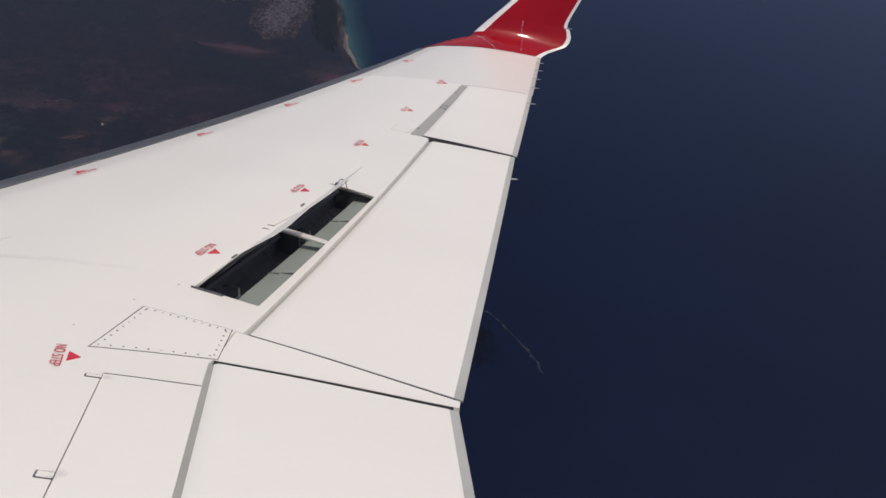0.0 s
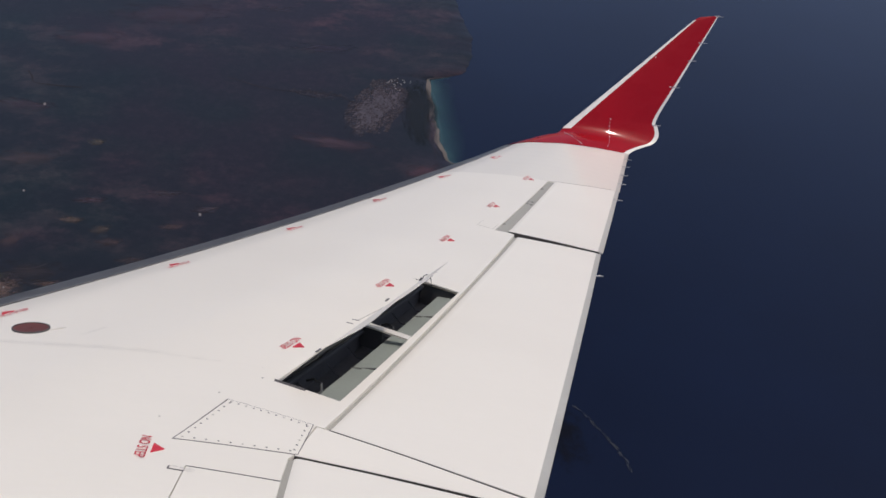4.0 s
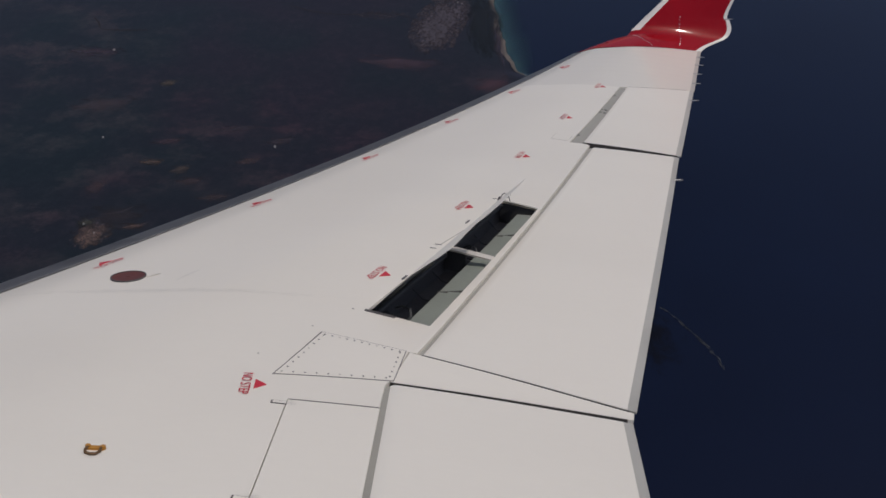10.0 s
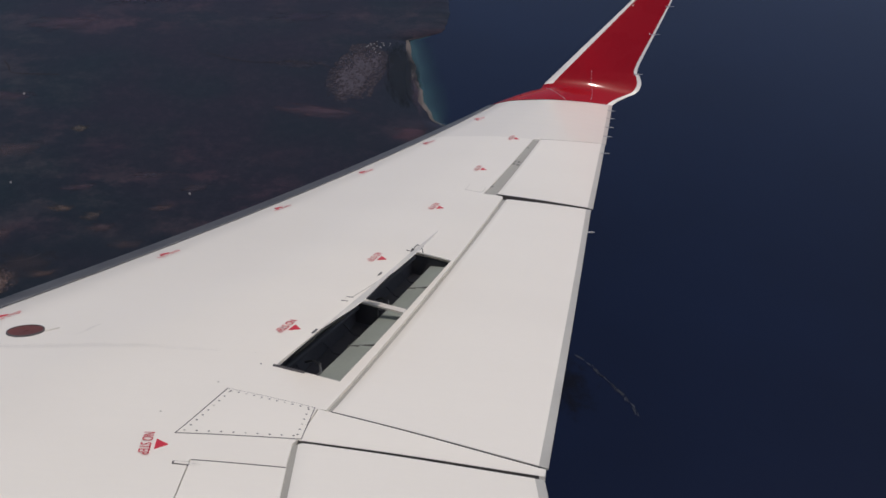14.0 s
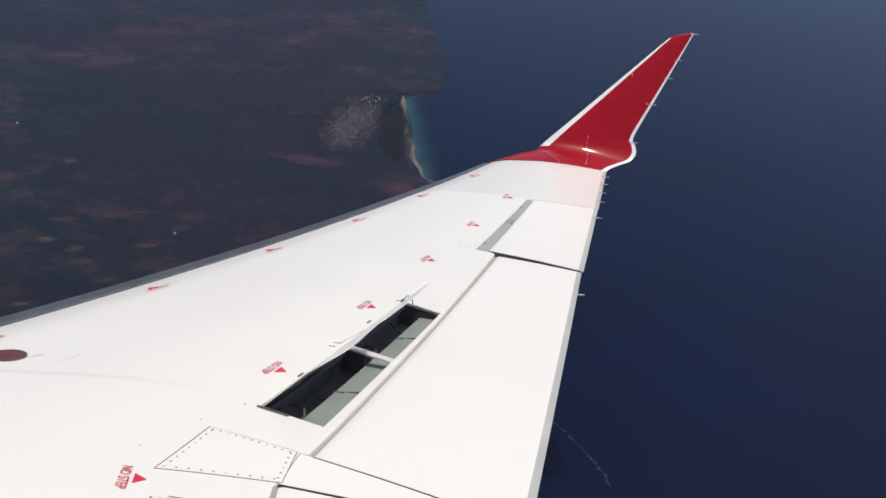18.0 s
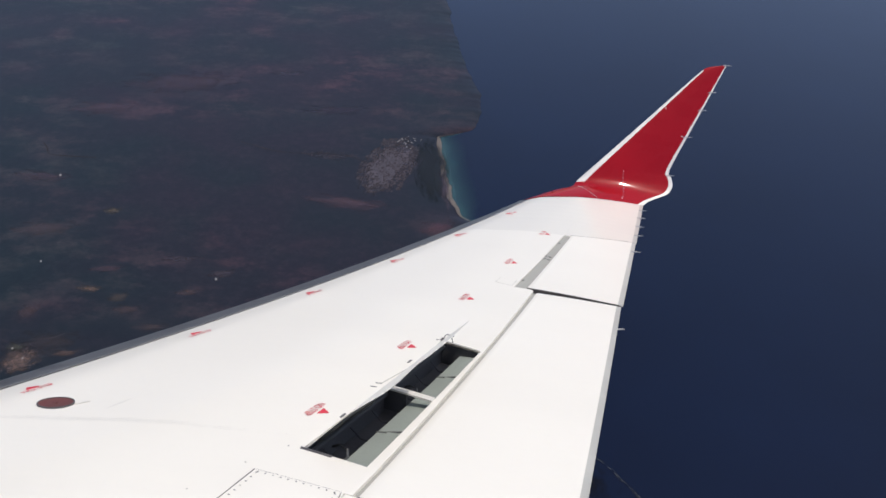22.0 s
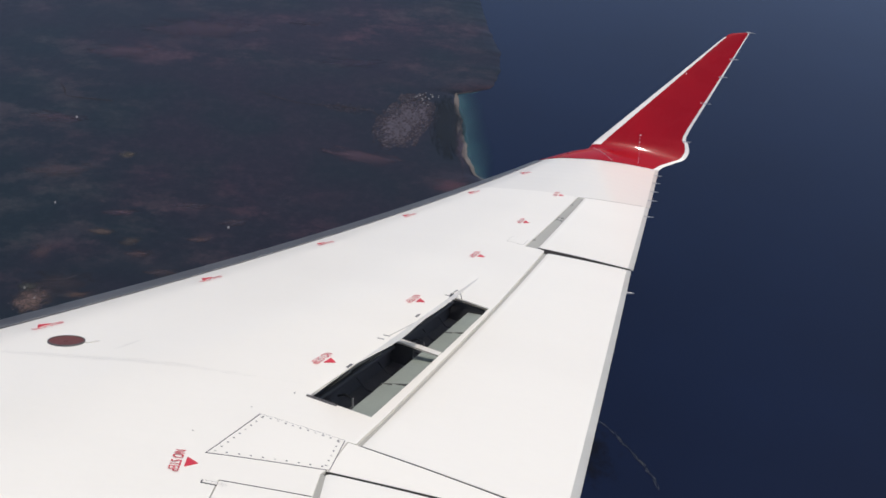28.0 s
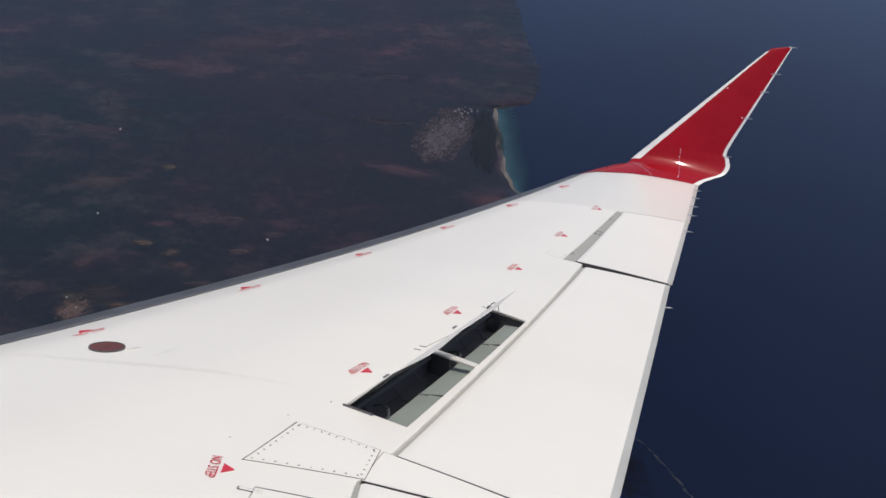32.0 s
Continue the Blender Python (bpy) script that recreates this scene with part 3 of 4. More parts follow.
# loop of cable over the outboard front corner
part("cable_loop", rod([bay(.04, .992, -.008), bay(.07, .998, -.030), bay(.13, 1.002, -.040), bay(.20, 1.002, -.036), bay(.26, 1.0, -.020), bay(.29, .996, .012)], .0026, 6), CABLE, bayob, "thin steel cable loop")
part("cable_clamp", rod([bay(.01, .985, -.006), bay(.03, .990, -.014), bay(.06, .995, -.010)], (.006, .010, .005), 6), RING, bayob, "dark cable clamp")
# the thick inboard lip of the opening
part("bay_lip", rod([bay(-.03, -.004, .001), bay(.20, -.004, .001), bay(.46, -.004, .001)], .008, 6), RING, bayob, "dark rubber lip")
part("bay_sill", rod([bay(.05, .992, -.002), bay(1.0, .992, -.002)], .006, 6), EDGE, bayob, "thin metal sill")

axis = (Vector((*HINGE_OUT, upper(*HINGE_OUT))) - Vector((*HINGE_IN, upper(*HINGE_IN)))).normalized()
# the air bows the raised panels: how far each is turned up, along the span
BOW_V, BOW = eased((-.01, .12, .20, .27, .38, .49, .51, .65, .77, .90, 1.0), (48.7, 46.0, 44.3, 44.0, 45.6, 46.8, 46.0, 45.7, 46.0, 47.3, 48.7))


def spoiler(v0, v1, label):
    """A raised spoiler panel that turns about its front edge, bowed along its span: a thin wedge, white above and at
    its rim, with a dark sheet let into its lower side that paints its shade.
    """
    n, m = 18, 8

    def turned(v):
        return Matrix.Rotation(-radians(float(np.interp(v, BOW_V, BOW))), 3, axis)

    def at(v, u, down):
        h, turn = bay(0, v, -.002), turned(v)
        nrm = (turn @ Vector((0.1, 0, 1))).normalized()
        return h + turn @ (bay(u, v, -.002) - h) - nrm * down

    def field(w0, w1, u0, u1, d0, d1):
        return [[at(w0 + (w1 - w0) * i / n, u0 + (u1 - u0) * j / m, d0 + (d1 - d0) * j / m) for j in range(m + 1)] for i in range(n + 1)]
    sp = part("spoiler_panel", grid(bmesh.new(), field(v0, v1, 0, .97, 0, 0), field(v0, v1, 0, .97, .010, .0016)), WHITE, wing, label)
    e = (v1 - v0) * .02
    part("panel_underside", grid(bmesh.new(), field(v0 + e, v1 - e, .03, .93, .0105, .0022), field(v0 + e, v1 - e, .03, .93, .0120, .0030)), BAYDARK, sp, "panel underside painted dark for its shade")
    for k in (.10, .47, .86):
        v = v0 + (v1 - v0) * k
        part("stiffener", rod([at(v, .06, .016), at(v, .60, .010)], .005, 6), CABLE, sp)
    return sp


sp1 = spoiler(.004, .492, "white spoiler panel raised half open, inner")
sp2 = spoiler(.508, .978, "white spoiler panel raised half open, outer")
for x, y, sp in ((-.362, 4.285, sp1), (-.110, 5.140, sp2)):
    plate(x, y, .010, .052, SWEEP, .0022, .004, HOLE, "hinge_slot", sp, "dark hinge slot")
for x, y, sp in ((-.262, 4.700, sp1), (-.240, 4.757, sp2), (.035, 5.575, sp2)):
    plate(x, y, .030, .0045, -.06, .0020, .004, HOLE, "hinge_slot", sp, "thin dark slot")
part("panel_joint", sheet(((-.232, 4.757), (-.030, 5.235), (-.027, 5.235), (-.227, 4.757)), 1, 10, .0016, .003), TEXTGREY, sp2, "thin grey joint ahead of the hinge")

# ---- winglet ----
SPINE = [  # leading edge point, trailing edge point, tilt of the section's upper side towards the cabin in degrees
    (Vector((0, 10.25, 0)), Vector((2.055, 10.470, 0)), 6),
    (Vector((1.030, 10.420, -.738)), Vector((2.120, 10.530, -.775)), 14),
    (Vector((1.210, 10.560, -.690)), Vector((2.225, 10.600, -.740)), 26),
    (Vector((1.350, 10.630, -.660)), Vector((2.335, 10.660, -.700)), 42),
    (Vector((1.417, 10.692, -.598)), Vector((2.385, 10.700, -.628)), 60),
    (Vector((1.503, 10.722, -.520)), Vector((2.375, 10.725, -.548)), 68),
    (Vector((1.625, 10.750, -.410)), Vector((2.355, 10.745, -.468)), 72),
    (Vector((1.976, 10.837, -.093)), Vector((2.535, 10.833, -.133)), 73),
    (Vector((2.338, 10.927, .235)), Vector((2.737, 10.930, .234)), 73),
    (Vector((2.690, 11.015, .552)), Vector((2.925, 11.020, .580)), 73),
    (Vector((2.775, 11.030, .585)), Vector((2.945, 11.030, .607)), 73),
]
SPINE[0][0].x = x_le(10.25)
for q in SPINE[0][:2]:
    q.z = upper(q.x, q.y)


def smooth_spine(n):
    """Finer stations along the winglet, by a smooth curve through the given ones."""
    out = []
    for i in range(len(SPINE) - 1):
        p0, p1, p2, p3 = (SPINE[max(0, min(len(SPINE) - 1, j))] for j in (i - 1, i, i + 1, i + 2))
        for k in range(n):
            t = k / n
            w = (-t + 2 * t * t - t ** 3) / 2, (2 - 5 * t * t + 3 * t ** 3) / 2, (t + 4 * t * t - 3 * t ** 3) / 2, (t ** 3 - t * t) / 2
            out.append(tuple(sum((q[m] * f for q, f in zip((p0, p1, p2, p3), w)), Vector() if m < 2 else 0.0) for m in range(3)))
    out.append(SPINE[-1])
    return out


FINE = smooth_spine(4)


def wl_point(k, u, side):
    """A point of the winglet at the fine station k."""
    le, te, tilt = FINE[k]
    i = k / 4
    c = (te - le).length
    p = le.lerp(te, u)
    nrm = Vector((0, -math.sin(radians(tilt)), math.cos(radians(tilt))))
    base = float(np.interp(u, (0, .01, .03, .08, .2, .4, .7, .95, 1), (0, .010, .017, .027, .040, .044, .030, .007, .002)))
    root = float(np.interp(u, UP_U, UP_H)) - .03 * (1 - u)
    f = min(1.0, i / 4)
    h = base * f + root * (1 - f) if side > 0 else base * .7
    return p + nrm * (h * c * side)


def wl_mesh(k0, k1, us, sides=(1, -1)):
    bm = bmesh.new()
    for side in sides:
        vs = [[bm.verts.new(wl_point(k, u, side)) for u in us] for k in range(k0, k1 + 1)]
        for a, b in zip(vs, vs[1:]):
            for j in range(len(us) - 1):
                bm.faces.new((a[j], b[j], b[j + 1], a[j + 1]))
    bmesh.ops.remove_doubles(bm, verts=bm.verts, dist=.0004)
    return bm


LAST = len(FINE) - 1
MIDS = [.09, .13, .18, .24, .3, .38, .46, .54, .62, .7, .78, .85, .91, .955]
NOSE = [0, .005, .012, .025, .045, .07, .09]
winglet = part("winglet", wl_mesh(0, LAST, MIDS), RED, wing, "glossy red upswept winglet")
part("winglet_root_edge", wl_mesh(0, 15, NOSE), RED, winglet)
part("winglet_leading_edge", wl_mesh(15, LAST - 4, NOSE), SILVER, winglet, "bare bright metal leading edge")
part("winglet_tip_edge", wl_mesh(LAST - 4, LAST, NOSE), RED, winglet)
part("winglet_trailing_edge", wl_mesh(0, LAST - 1, [.955, .975, .99, 1.0]), SILVER, winglet, "white painted trailing edge")
bm = bmesh.new()
us = NOSE + MIDS[1:] + [1.0]
bm.faces.new([bm.verts.new(wl_point(LAST, u, 1)) for u in us] + [bm.verts.new(wl_point(LAST, u, -1)) for u in reversed(us[1:-1])])
part("winglet_tip_cap", bm, RED, winglet)
for k, u in ((LAST - 9, .15), (LAST - 12, .90), (LAST - 1, .86)):
    p = wl_point(k, u, 1)
    part("fastener", rod([p, p + Vector((0, -.004, .001))], .006, 8), WHITE, winglet)
# a row of domed rivets climbs from the root over the bend
for k, u in ((3, .775), (4, .755), (6, .705), (8, .650), (11, .560), (14, .495), (16, .470), (18, .450), (20, .430), (22, .415)):
    p = wl_point(k, u, 1)
    nrm = (wl_point(k + 1, u, 1) - p).cross(wl_point(k, u - .03, 1) - p).normalized()
    nrm = nrm if nrm.y < 0 else -nrm
    part("rivet", rod([p - nrm * .001, p + nrm * .002, p + nrm * .0038, p + nrm * .0046], (.0056, .0052, .0032, .0004), 10), SHINY, winglet, "bright domed steel rivet")
part("fairing_joint", rod([wl_point(k, u, 1) for k, u in ((12, .07), (10, .13), (9, .19), (7, .30), (4, .45), (3, .51), (1, .60))], .0022, 6), EDGE, winglet, "thin worn joint of the root fairing")


def wick(p, d, length, parent):
    """A static discharger: a short root and a thin rod."""
    p, d = Vector(p), Vector(d).normalized()
    part("static_wick", rod([p - d * .04, p + d * .008, p + d * .010, p + d * length * .5, p + d * length], (.006, .006, .0042, .0035, .0022), 6), WICK, parent, "thin grey static wick")


for y in (8.61, 9.20, 9.55, 9.90, 10.22):
    wick((x_te(y), y, upper(x_te(y), y) + .002), (1, .1, -.04), .042, wing)
wick((x_te(6.43), 6.43, upper(x_te(6.43), 6.43)), (1, .1, .0), .022, flap_out)
for k in (22, 28, 31, 33, LAST - 1):
    wick(wl_point(k, 1.0, 1), (1, .05, .02 if k < LAST - 1 else -.05), .05, winglet)

# tail of the tip skin
part("tip_trailing_edge", sheet(((1.675, 8.925), (2.02, 10.465), (2.055, 10.475), (1.710, 8.925)), 2, 12, -.0008, .006), EDGE, wing, "bare grey metal strip")

# ---- fuselage side that carries the wing, behind the eye ----
bm = bmesh.new()
N = 48
rings = []
for x, r in ((-9.5, .9), (-8.5, 1.2), (-7, 1.345), (-3, 1.345), (0, 1.345), (3, 1.345), (6, 1.345), (7.5, 1.2), (8.5, 1.0)):
    rings.append([bm.verts.new((x, -1.36 + r * math.cos(2 * math.pi * k / N), -.35 + r * math.sin(2 * math.pi * k / N))) for k in range(N)])
for a, b in zip(rings, rings[1:]):
    for k in range(N):
        bm.faces.new((a[k], a[(k + 1) % N], b[(k + 1) % N], b[k]))
bm.faces.new(rings[0])
bm.faces.new(rings[-1])
fuselage = part("wall_fuselage", bm, WHITE, None)
fuselage.matrix_world = AIRCRAFT
tagged(fuselage, "plain white fuselage side at the wing root", "fuselage", kind="structure")

# ---- sea, coast and land below ----
COAST = [(-9000, -900), (0, -420), (900, -160), (1200, -60), (1450, 20), (1600, 60), (1750, 30), (1950, 40),
         (2040, 66), (2082, 54), (2114, 20), (2187, -3), (2293, -18), (2406, -31), (2508, -42), (2526, 0), (2560, 52), (2644, 73), (2786, 76), (2971, 34), (3136, 13), (3500, -30), (4200, -160), (9000, -900)]
SHIFT = 45.0
CY, CX = [c[0] for c in COAST], [c[1] for c in COAST]


def coast(y):
    return float(np.interp(y, CY, CX) + SHIFT * np.clip((y - 1500) / 300, 0, 1)) + 9 * noise.noise((y * .011, 3.1, 0)) + 5 * noise.noise((y * .05, 7.7, 0))


def ground_material():
    m = bpy.data.materials.new("hazed_scrub_and_fields")
    m.use_nodes = True
    n, link = m.node_tree.nodes, m.node_tree.links.new
    b = n["Principled BSDF"]
    b.inputs["Roughness"].default_value = 0.95
    b.inputs["Specular IOR Level"].default_value = 0.1
    # Blue sheen at grazing angles stands in for haze over the land.
    b.inputs["Sheen Weight"].default_value, b.inputs["Sheen Roughness"].default_value = 0.42, 0.38
    b.inputs["Sheen Tint"].default_value = (.68, .74, 1, 1)
    co = n.new("ShaderNodeTexCoord")

    def tex(kind, scale, stretch=(1, 1, 1), turn=0.0, detail=6.0):
        mp = n.new("ShaderNodeMapping")
        mp.inputs["Scale"].default_value = stretch
        mp.inputs["Rotation"].default_value = (0, 0, turn)
        link(co.outputs["Object"], mp.inputs[0])
        t = n.new(kind)
        t.inputs["Scale"].default_value = scale
        if kind == "ShaderNodeTexNoise":
            t.inputs["Detail"].default_value = detail
            t.inputs["Roughness"].default_value = 0.74
        link(mp.outputs[0], t.inputs["Vector"])
        return t

    def ramp(src, stops):
        r = n.new("ShaderNodeValToRGB")
        while len(r.color_ramp.elements) < len(stops):
            r.color_ramp.elements.new(0.5)
        for e, (p, c) in zip(r.color_ramp.elements, stops):
            e.position, e.color = p, (*c, 1)
        link(src, r.inputs[0])
        return r.outputs[0]

    def mix(f, a, bb, kind="MIX"):
        x = n.new("ShaderNodeMix")
        x.data_type, x.blend_type = "RGBA", kind
        if isinstance(f, float):
            x.inputs[0].default_value = f
        else:
            link(f, x.inputs[0])
        for s, v in ((6, a), (7, bb)):
            if isinstance(v, tuple):
                x.inputs[s].default_value = (*v, 1)
            else:
                link(v, x.inputs[s])
        return x.outputs[2]

    broad = tex("ShaderNodeTexNoise", .0036, (.6, .95, 1), .12, 9.0)
    mid_ = tex("ShaderNodeTexNoise", .0130, (.50, .80, 1), .08, 12.0)
    fine = tex("ShaderNodeTexNoise", .060, (.8, .8, 1), .1, 10.0)
    field = tex("ShaderNodeTexVoronoi", .016, (.55, 1.0, 1), .15)
    # The blue cast of the land's base colours paints in distance haze.
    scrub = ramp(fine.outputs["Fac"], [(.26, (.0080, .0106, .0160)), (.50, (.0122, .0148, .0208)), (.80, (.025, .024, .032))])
    dry = ramp(fine.outputs["Fac"], [(.26, (.021, .0170, .024)), (.50, (.036, .0265, .032)), (.80, (.062, .045, .048))])
    pick = ramp(broad.outputs["Fac"], [(.45, (0, 0, 0)), (.57, (1, 1, 1))])
    pick2 = ramp(mid_.outputs["Fac"], [(.47, (0, 0, 0)), (.58, (1, 1, 1))])
    both = mix(1.0, pick, pick2, "MULTIPLY")
    # a damp basin behind the town stays under dark scrub
    away, far_, basin = n.new("ShaderNodeVectorMath"), n.new("ShaderNodeVectorMath"), n.new("ShaderNodeMapRange")
    away.operation, far_.operation = "SUBTRACT", "LENGTH"
    away.inputs[1].default_value = (-390, 2260, 6)
    link(co.outputs["Object"], away.inputs[0])
    flat = n.new("ShaderNodeVectorMath")
    flat.operation = "MULTIPLY"
    flat.inputs[1].default_value = (.78, 1.05, 0)
    link(away.outputs[0], flat.inputs[0])
    link(flat.outputs[0], far_.inputs[0])
    basin.inputs[1].default_value, basin.inputs[2].default_value, basin.inputs[3].default_value, basin.inputs[4].default_value = 200, 470, .10, 1
    link(far_.outputs["Value"], basin.inputs[0])
    both = mix(1.0, both, basin.outputs[0], "MULTIPLY")
    col = mix(both, scrub, dry)
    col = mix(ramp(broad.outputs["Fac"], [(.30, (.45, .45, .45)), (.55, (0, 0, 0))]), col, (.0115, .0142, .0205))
    sep = n.new("ShaderNodeSeparateColor")
    link(field.outputs["Color"], sep.inputs[0])
    fpick = ramp(sep.outputs[0], [(.70, (0, 0, 0)), (.80, (.45, .45, .45))])
    fmask = mix(1.0, mix(1.0, fpick, basin.outputs[0], "MULTIPLY"), ramp(mid_.outputs["Fac"], [(.48, (0, 0, 0)), (.62, (.8, .8, .8))]), "MULTIPLY")
    tint = ramp(sep.outputs[1], [(0, (.034, .026, .031)), (.5, (.054, .037, .042)), (1, (.024, .025, .032))])
    col = mix(fmask, col, tint)
    hue = tex("ShaderNodeTexNoise", .0014, (.8, 1.0, 1), .3, 3.0)
    col = mix(1.0, col, ramp(hue.outputs["Fac"], [(.40, (.62, .94, .88)), (.50, (.80, .89, .90)), (.60, (1.10, .88, .96))]), "MULTIPLY")
    link(col, b.inputs["Base Color"])
    return m


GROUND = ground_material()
bm = bmesh.new()
ylist = list(np.arange(-6000, 900, 300)) + list(np.arange(900, 3400, 8)) + list(np.arange(3400, 9001, 200))
across = (0, 3, 12, 40, 120, 400, 1200, 4000, 12000)
prev = None
for y in ylist:
    y = float(y)
    row = []
    for k, d in enumerate(across):
        x = coast(y) - d
        h = (.3, 1.2, 3, 6, 6, 6, 6, 6, 6)[k]
        row.append(bm.verts.new((x, y, h)))
    if prev:
        for k in range(len(across) - 1):
            bm.faces.new((prev[k], prev[k + 1], row[k + 1], row[k]))
    prev = row
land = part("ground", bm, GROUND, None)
tagged(land, "dark dry scrubland and fields by the sea, tinted blue for haze", "ground", kind="structure")


def water_material():
    m = bpy.data.materials.new("hazed_sea_water")
    m.use_nodes = True
    n, link = m.node_tree.nodes, m.node_tree.links.new
    b = n["Principled BSDF"]
    b.inputs["IOR"].default_value = 1.24
    # Pale blue sheen paints the haze onto the far water.
    b.inputs["Sheen Weight"].default_value, b.inputs["Sheen Roughness"].default_value = 0.62, 0.33
    b.inputs["Sheen Tint"].default_value = (.56, .67, 1, 1)
    b.inputs["Roughness"].default_value = 0.03
    co = n.new("ShaderNodeTexCoord")
    t = n.new("ShaderNodeTexNoise")
    t.inputs["Scale"].default_value, t.inputs["Detail"].default_value = .0022, 6
    link(co.outputs["Object"], t.inputs["Vector"])
    r = n.new("ShaderNodeValToRGB")
    for e, (p, c) in zip(r.color_ramp.elements, ((.33, (.0008, .0040, .0165, 1)), (.7, (.0014, .0058, .0222, 1)))):
        e.position, e.color = p, c
    link(t.outputs["Fac"], r.inputs[0])
    link(r.outputs[0], b.inputs["Base Color"])
    w = n.new("ShaderNodeTexNoise")
    w.inputs["Scale"].default_value, w.inputs["Detail"].default_value = .12, 8
    link(co.outputs["Object"], w.inputs["Vector"])
    bp = n.new("ShaderNodeBump")
    bp.inputs["Strength"].default_value, bp.inputs["Distance"].default_value = .04, 1.0
    link(w.outputs["Fac"], bp.inputs["Height"])
    link(bp.outputs[0], b.inputs["Normal"])
    return m


bm = bmesh.new()
q = [bm.verts.new(p) for p in ((-14000, -14000, 0), (14000, -14000, 0), (14000, 14000, 0), (-14000, 14000, 0))]
bm.faces.new(q)
sea = part("water", bm, water_material(), None, smooth=False)
tagged(sea, "deep blue open sea", "sea", kind="structure")


def strand(name, y0, y1, step, inner, outer, z, mat, label, category, kind="structure"):
    """A strip along the coast from inner to outer metres seaward, with its width as UV."""
    verts, uvs, faces = [], [], []
    ys_ = np.arange(y0, y1 + .1, step)
    nw = 8
    for i, y in enumerate(ys_):
        c = coast(float(y))
        e = min(1.0, 3.2 * i / len(ys_), 9 * (len(ys_) - 1 - i) / len(ys_) + .02)
        for k in range(nw + 1):
            f = k / nw
            verts.append((c + (inner + (outer - inner) * f) * e, float(y), z))
            uvs.append((f, i / len(ys_)))
    for i in range(len(ys_) - 1):
        for k in range(nw):
            a = i * (nw + 1) + k
            faces.append((a, a + 1, a + nw + 2, a + nw + 1))
    me = bpy.data.meshes.new(name)
    me.from_pydata(verts, [], faces)
    lay = me.uv_layers.new(name="width")
    for lp in me.loops:
        lay.data[lp.index].uv = uvs[lp.vertex_index]
    me.materials.append(mat)
    return tagged(new(name, me), label, category, kind=kind)


def shoal_material():
    """Turquoise shallows that thin out towards deep water."""
    m = bpy.data.materials.new("shallow_water")
    m.use_nodes = True
    n, link = m.node_tree.nodes, m.node_tree.links.new
    b, out = n["Principled BSDF"], n["Material Output"]
    b.inputs["Roughness"].default_value = 0.25
    uv = n.new("ShaderNodeUVMap")
    sx = n.new("ShaderNodeSeparateXYZ")
    link(uv.outputs[0], sx.inputs[0])
    co = n.new("ShaderNodeTexCoord")
    t = n.new("ShaderNodeTexNoise")
    t.inputs["Scale"].default_value, t.inputs["Detail"].default_value = .03, 6
    link(co.outputs["Object"], t.inputs["Vector"])
    s = n.new("ShaderNodeMath")
    s.operation = "MULTIPLY_ADD"
    link(t.outputs["Fac"], s.inputs[0])
    s.inputs[1].default_value = .5
    link(sx.outputs[0], s.inputs[2])
    r = n.new("ShaderNodeValToRGB")
    r.color_ramp.elements[0].position, r.color_ramp.elements[0].color = .30, (.024, .074, .080, 1)
    r.color_ramp.elements[1].position, r.color_ramp.elements[1].color = .85, (.008, .034, .052, 1)
    link(s.outputs[0], r.inputs[0])
    link(r.outputs[0], b.inputs["Base Color"])
    a = n.new("ShaderNodeMapRange")
    a.inputs[1].default_value, a.inputs[2].default_value, a.inputs[3].default_value, a.inputs[4].default_value = .40, 1.15, .72, 0
    link(s.outputs[0], a.inputs[0])
    tr, mx = n.new("ShaderNodeBsdfTransparent"), n.new("ShaderNodeMixShader")
    link(a.outputs[0], mx.inputs[0])
    link(tr.outputs[0], mx.inputs[1])
    link(b.outputs[0], mx.inputs[2])
    link(mx.outputs[0], out.inputs[0])
    return m


SAND = shader("pale_beach_sand", (.120, .104, .095), .95, 0, .25, .02, .2, spec=.1)
FOAM = shader("surf_foam", (.050, .056, .064), .8, 0, .3, .05, .4, spec=.2)
strand("shallow_water", 2030, 2545, 8, -2, 78, .25, shoal_material(), "turquoise shallows off the beach", "sea")
strand("beach", 2030, 2530, 5, -10.5, 2.5, 3.6, SAND, "narrow pale sand beach", "beach")


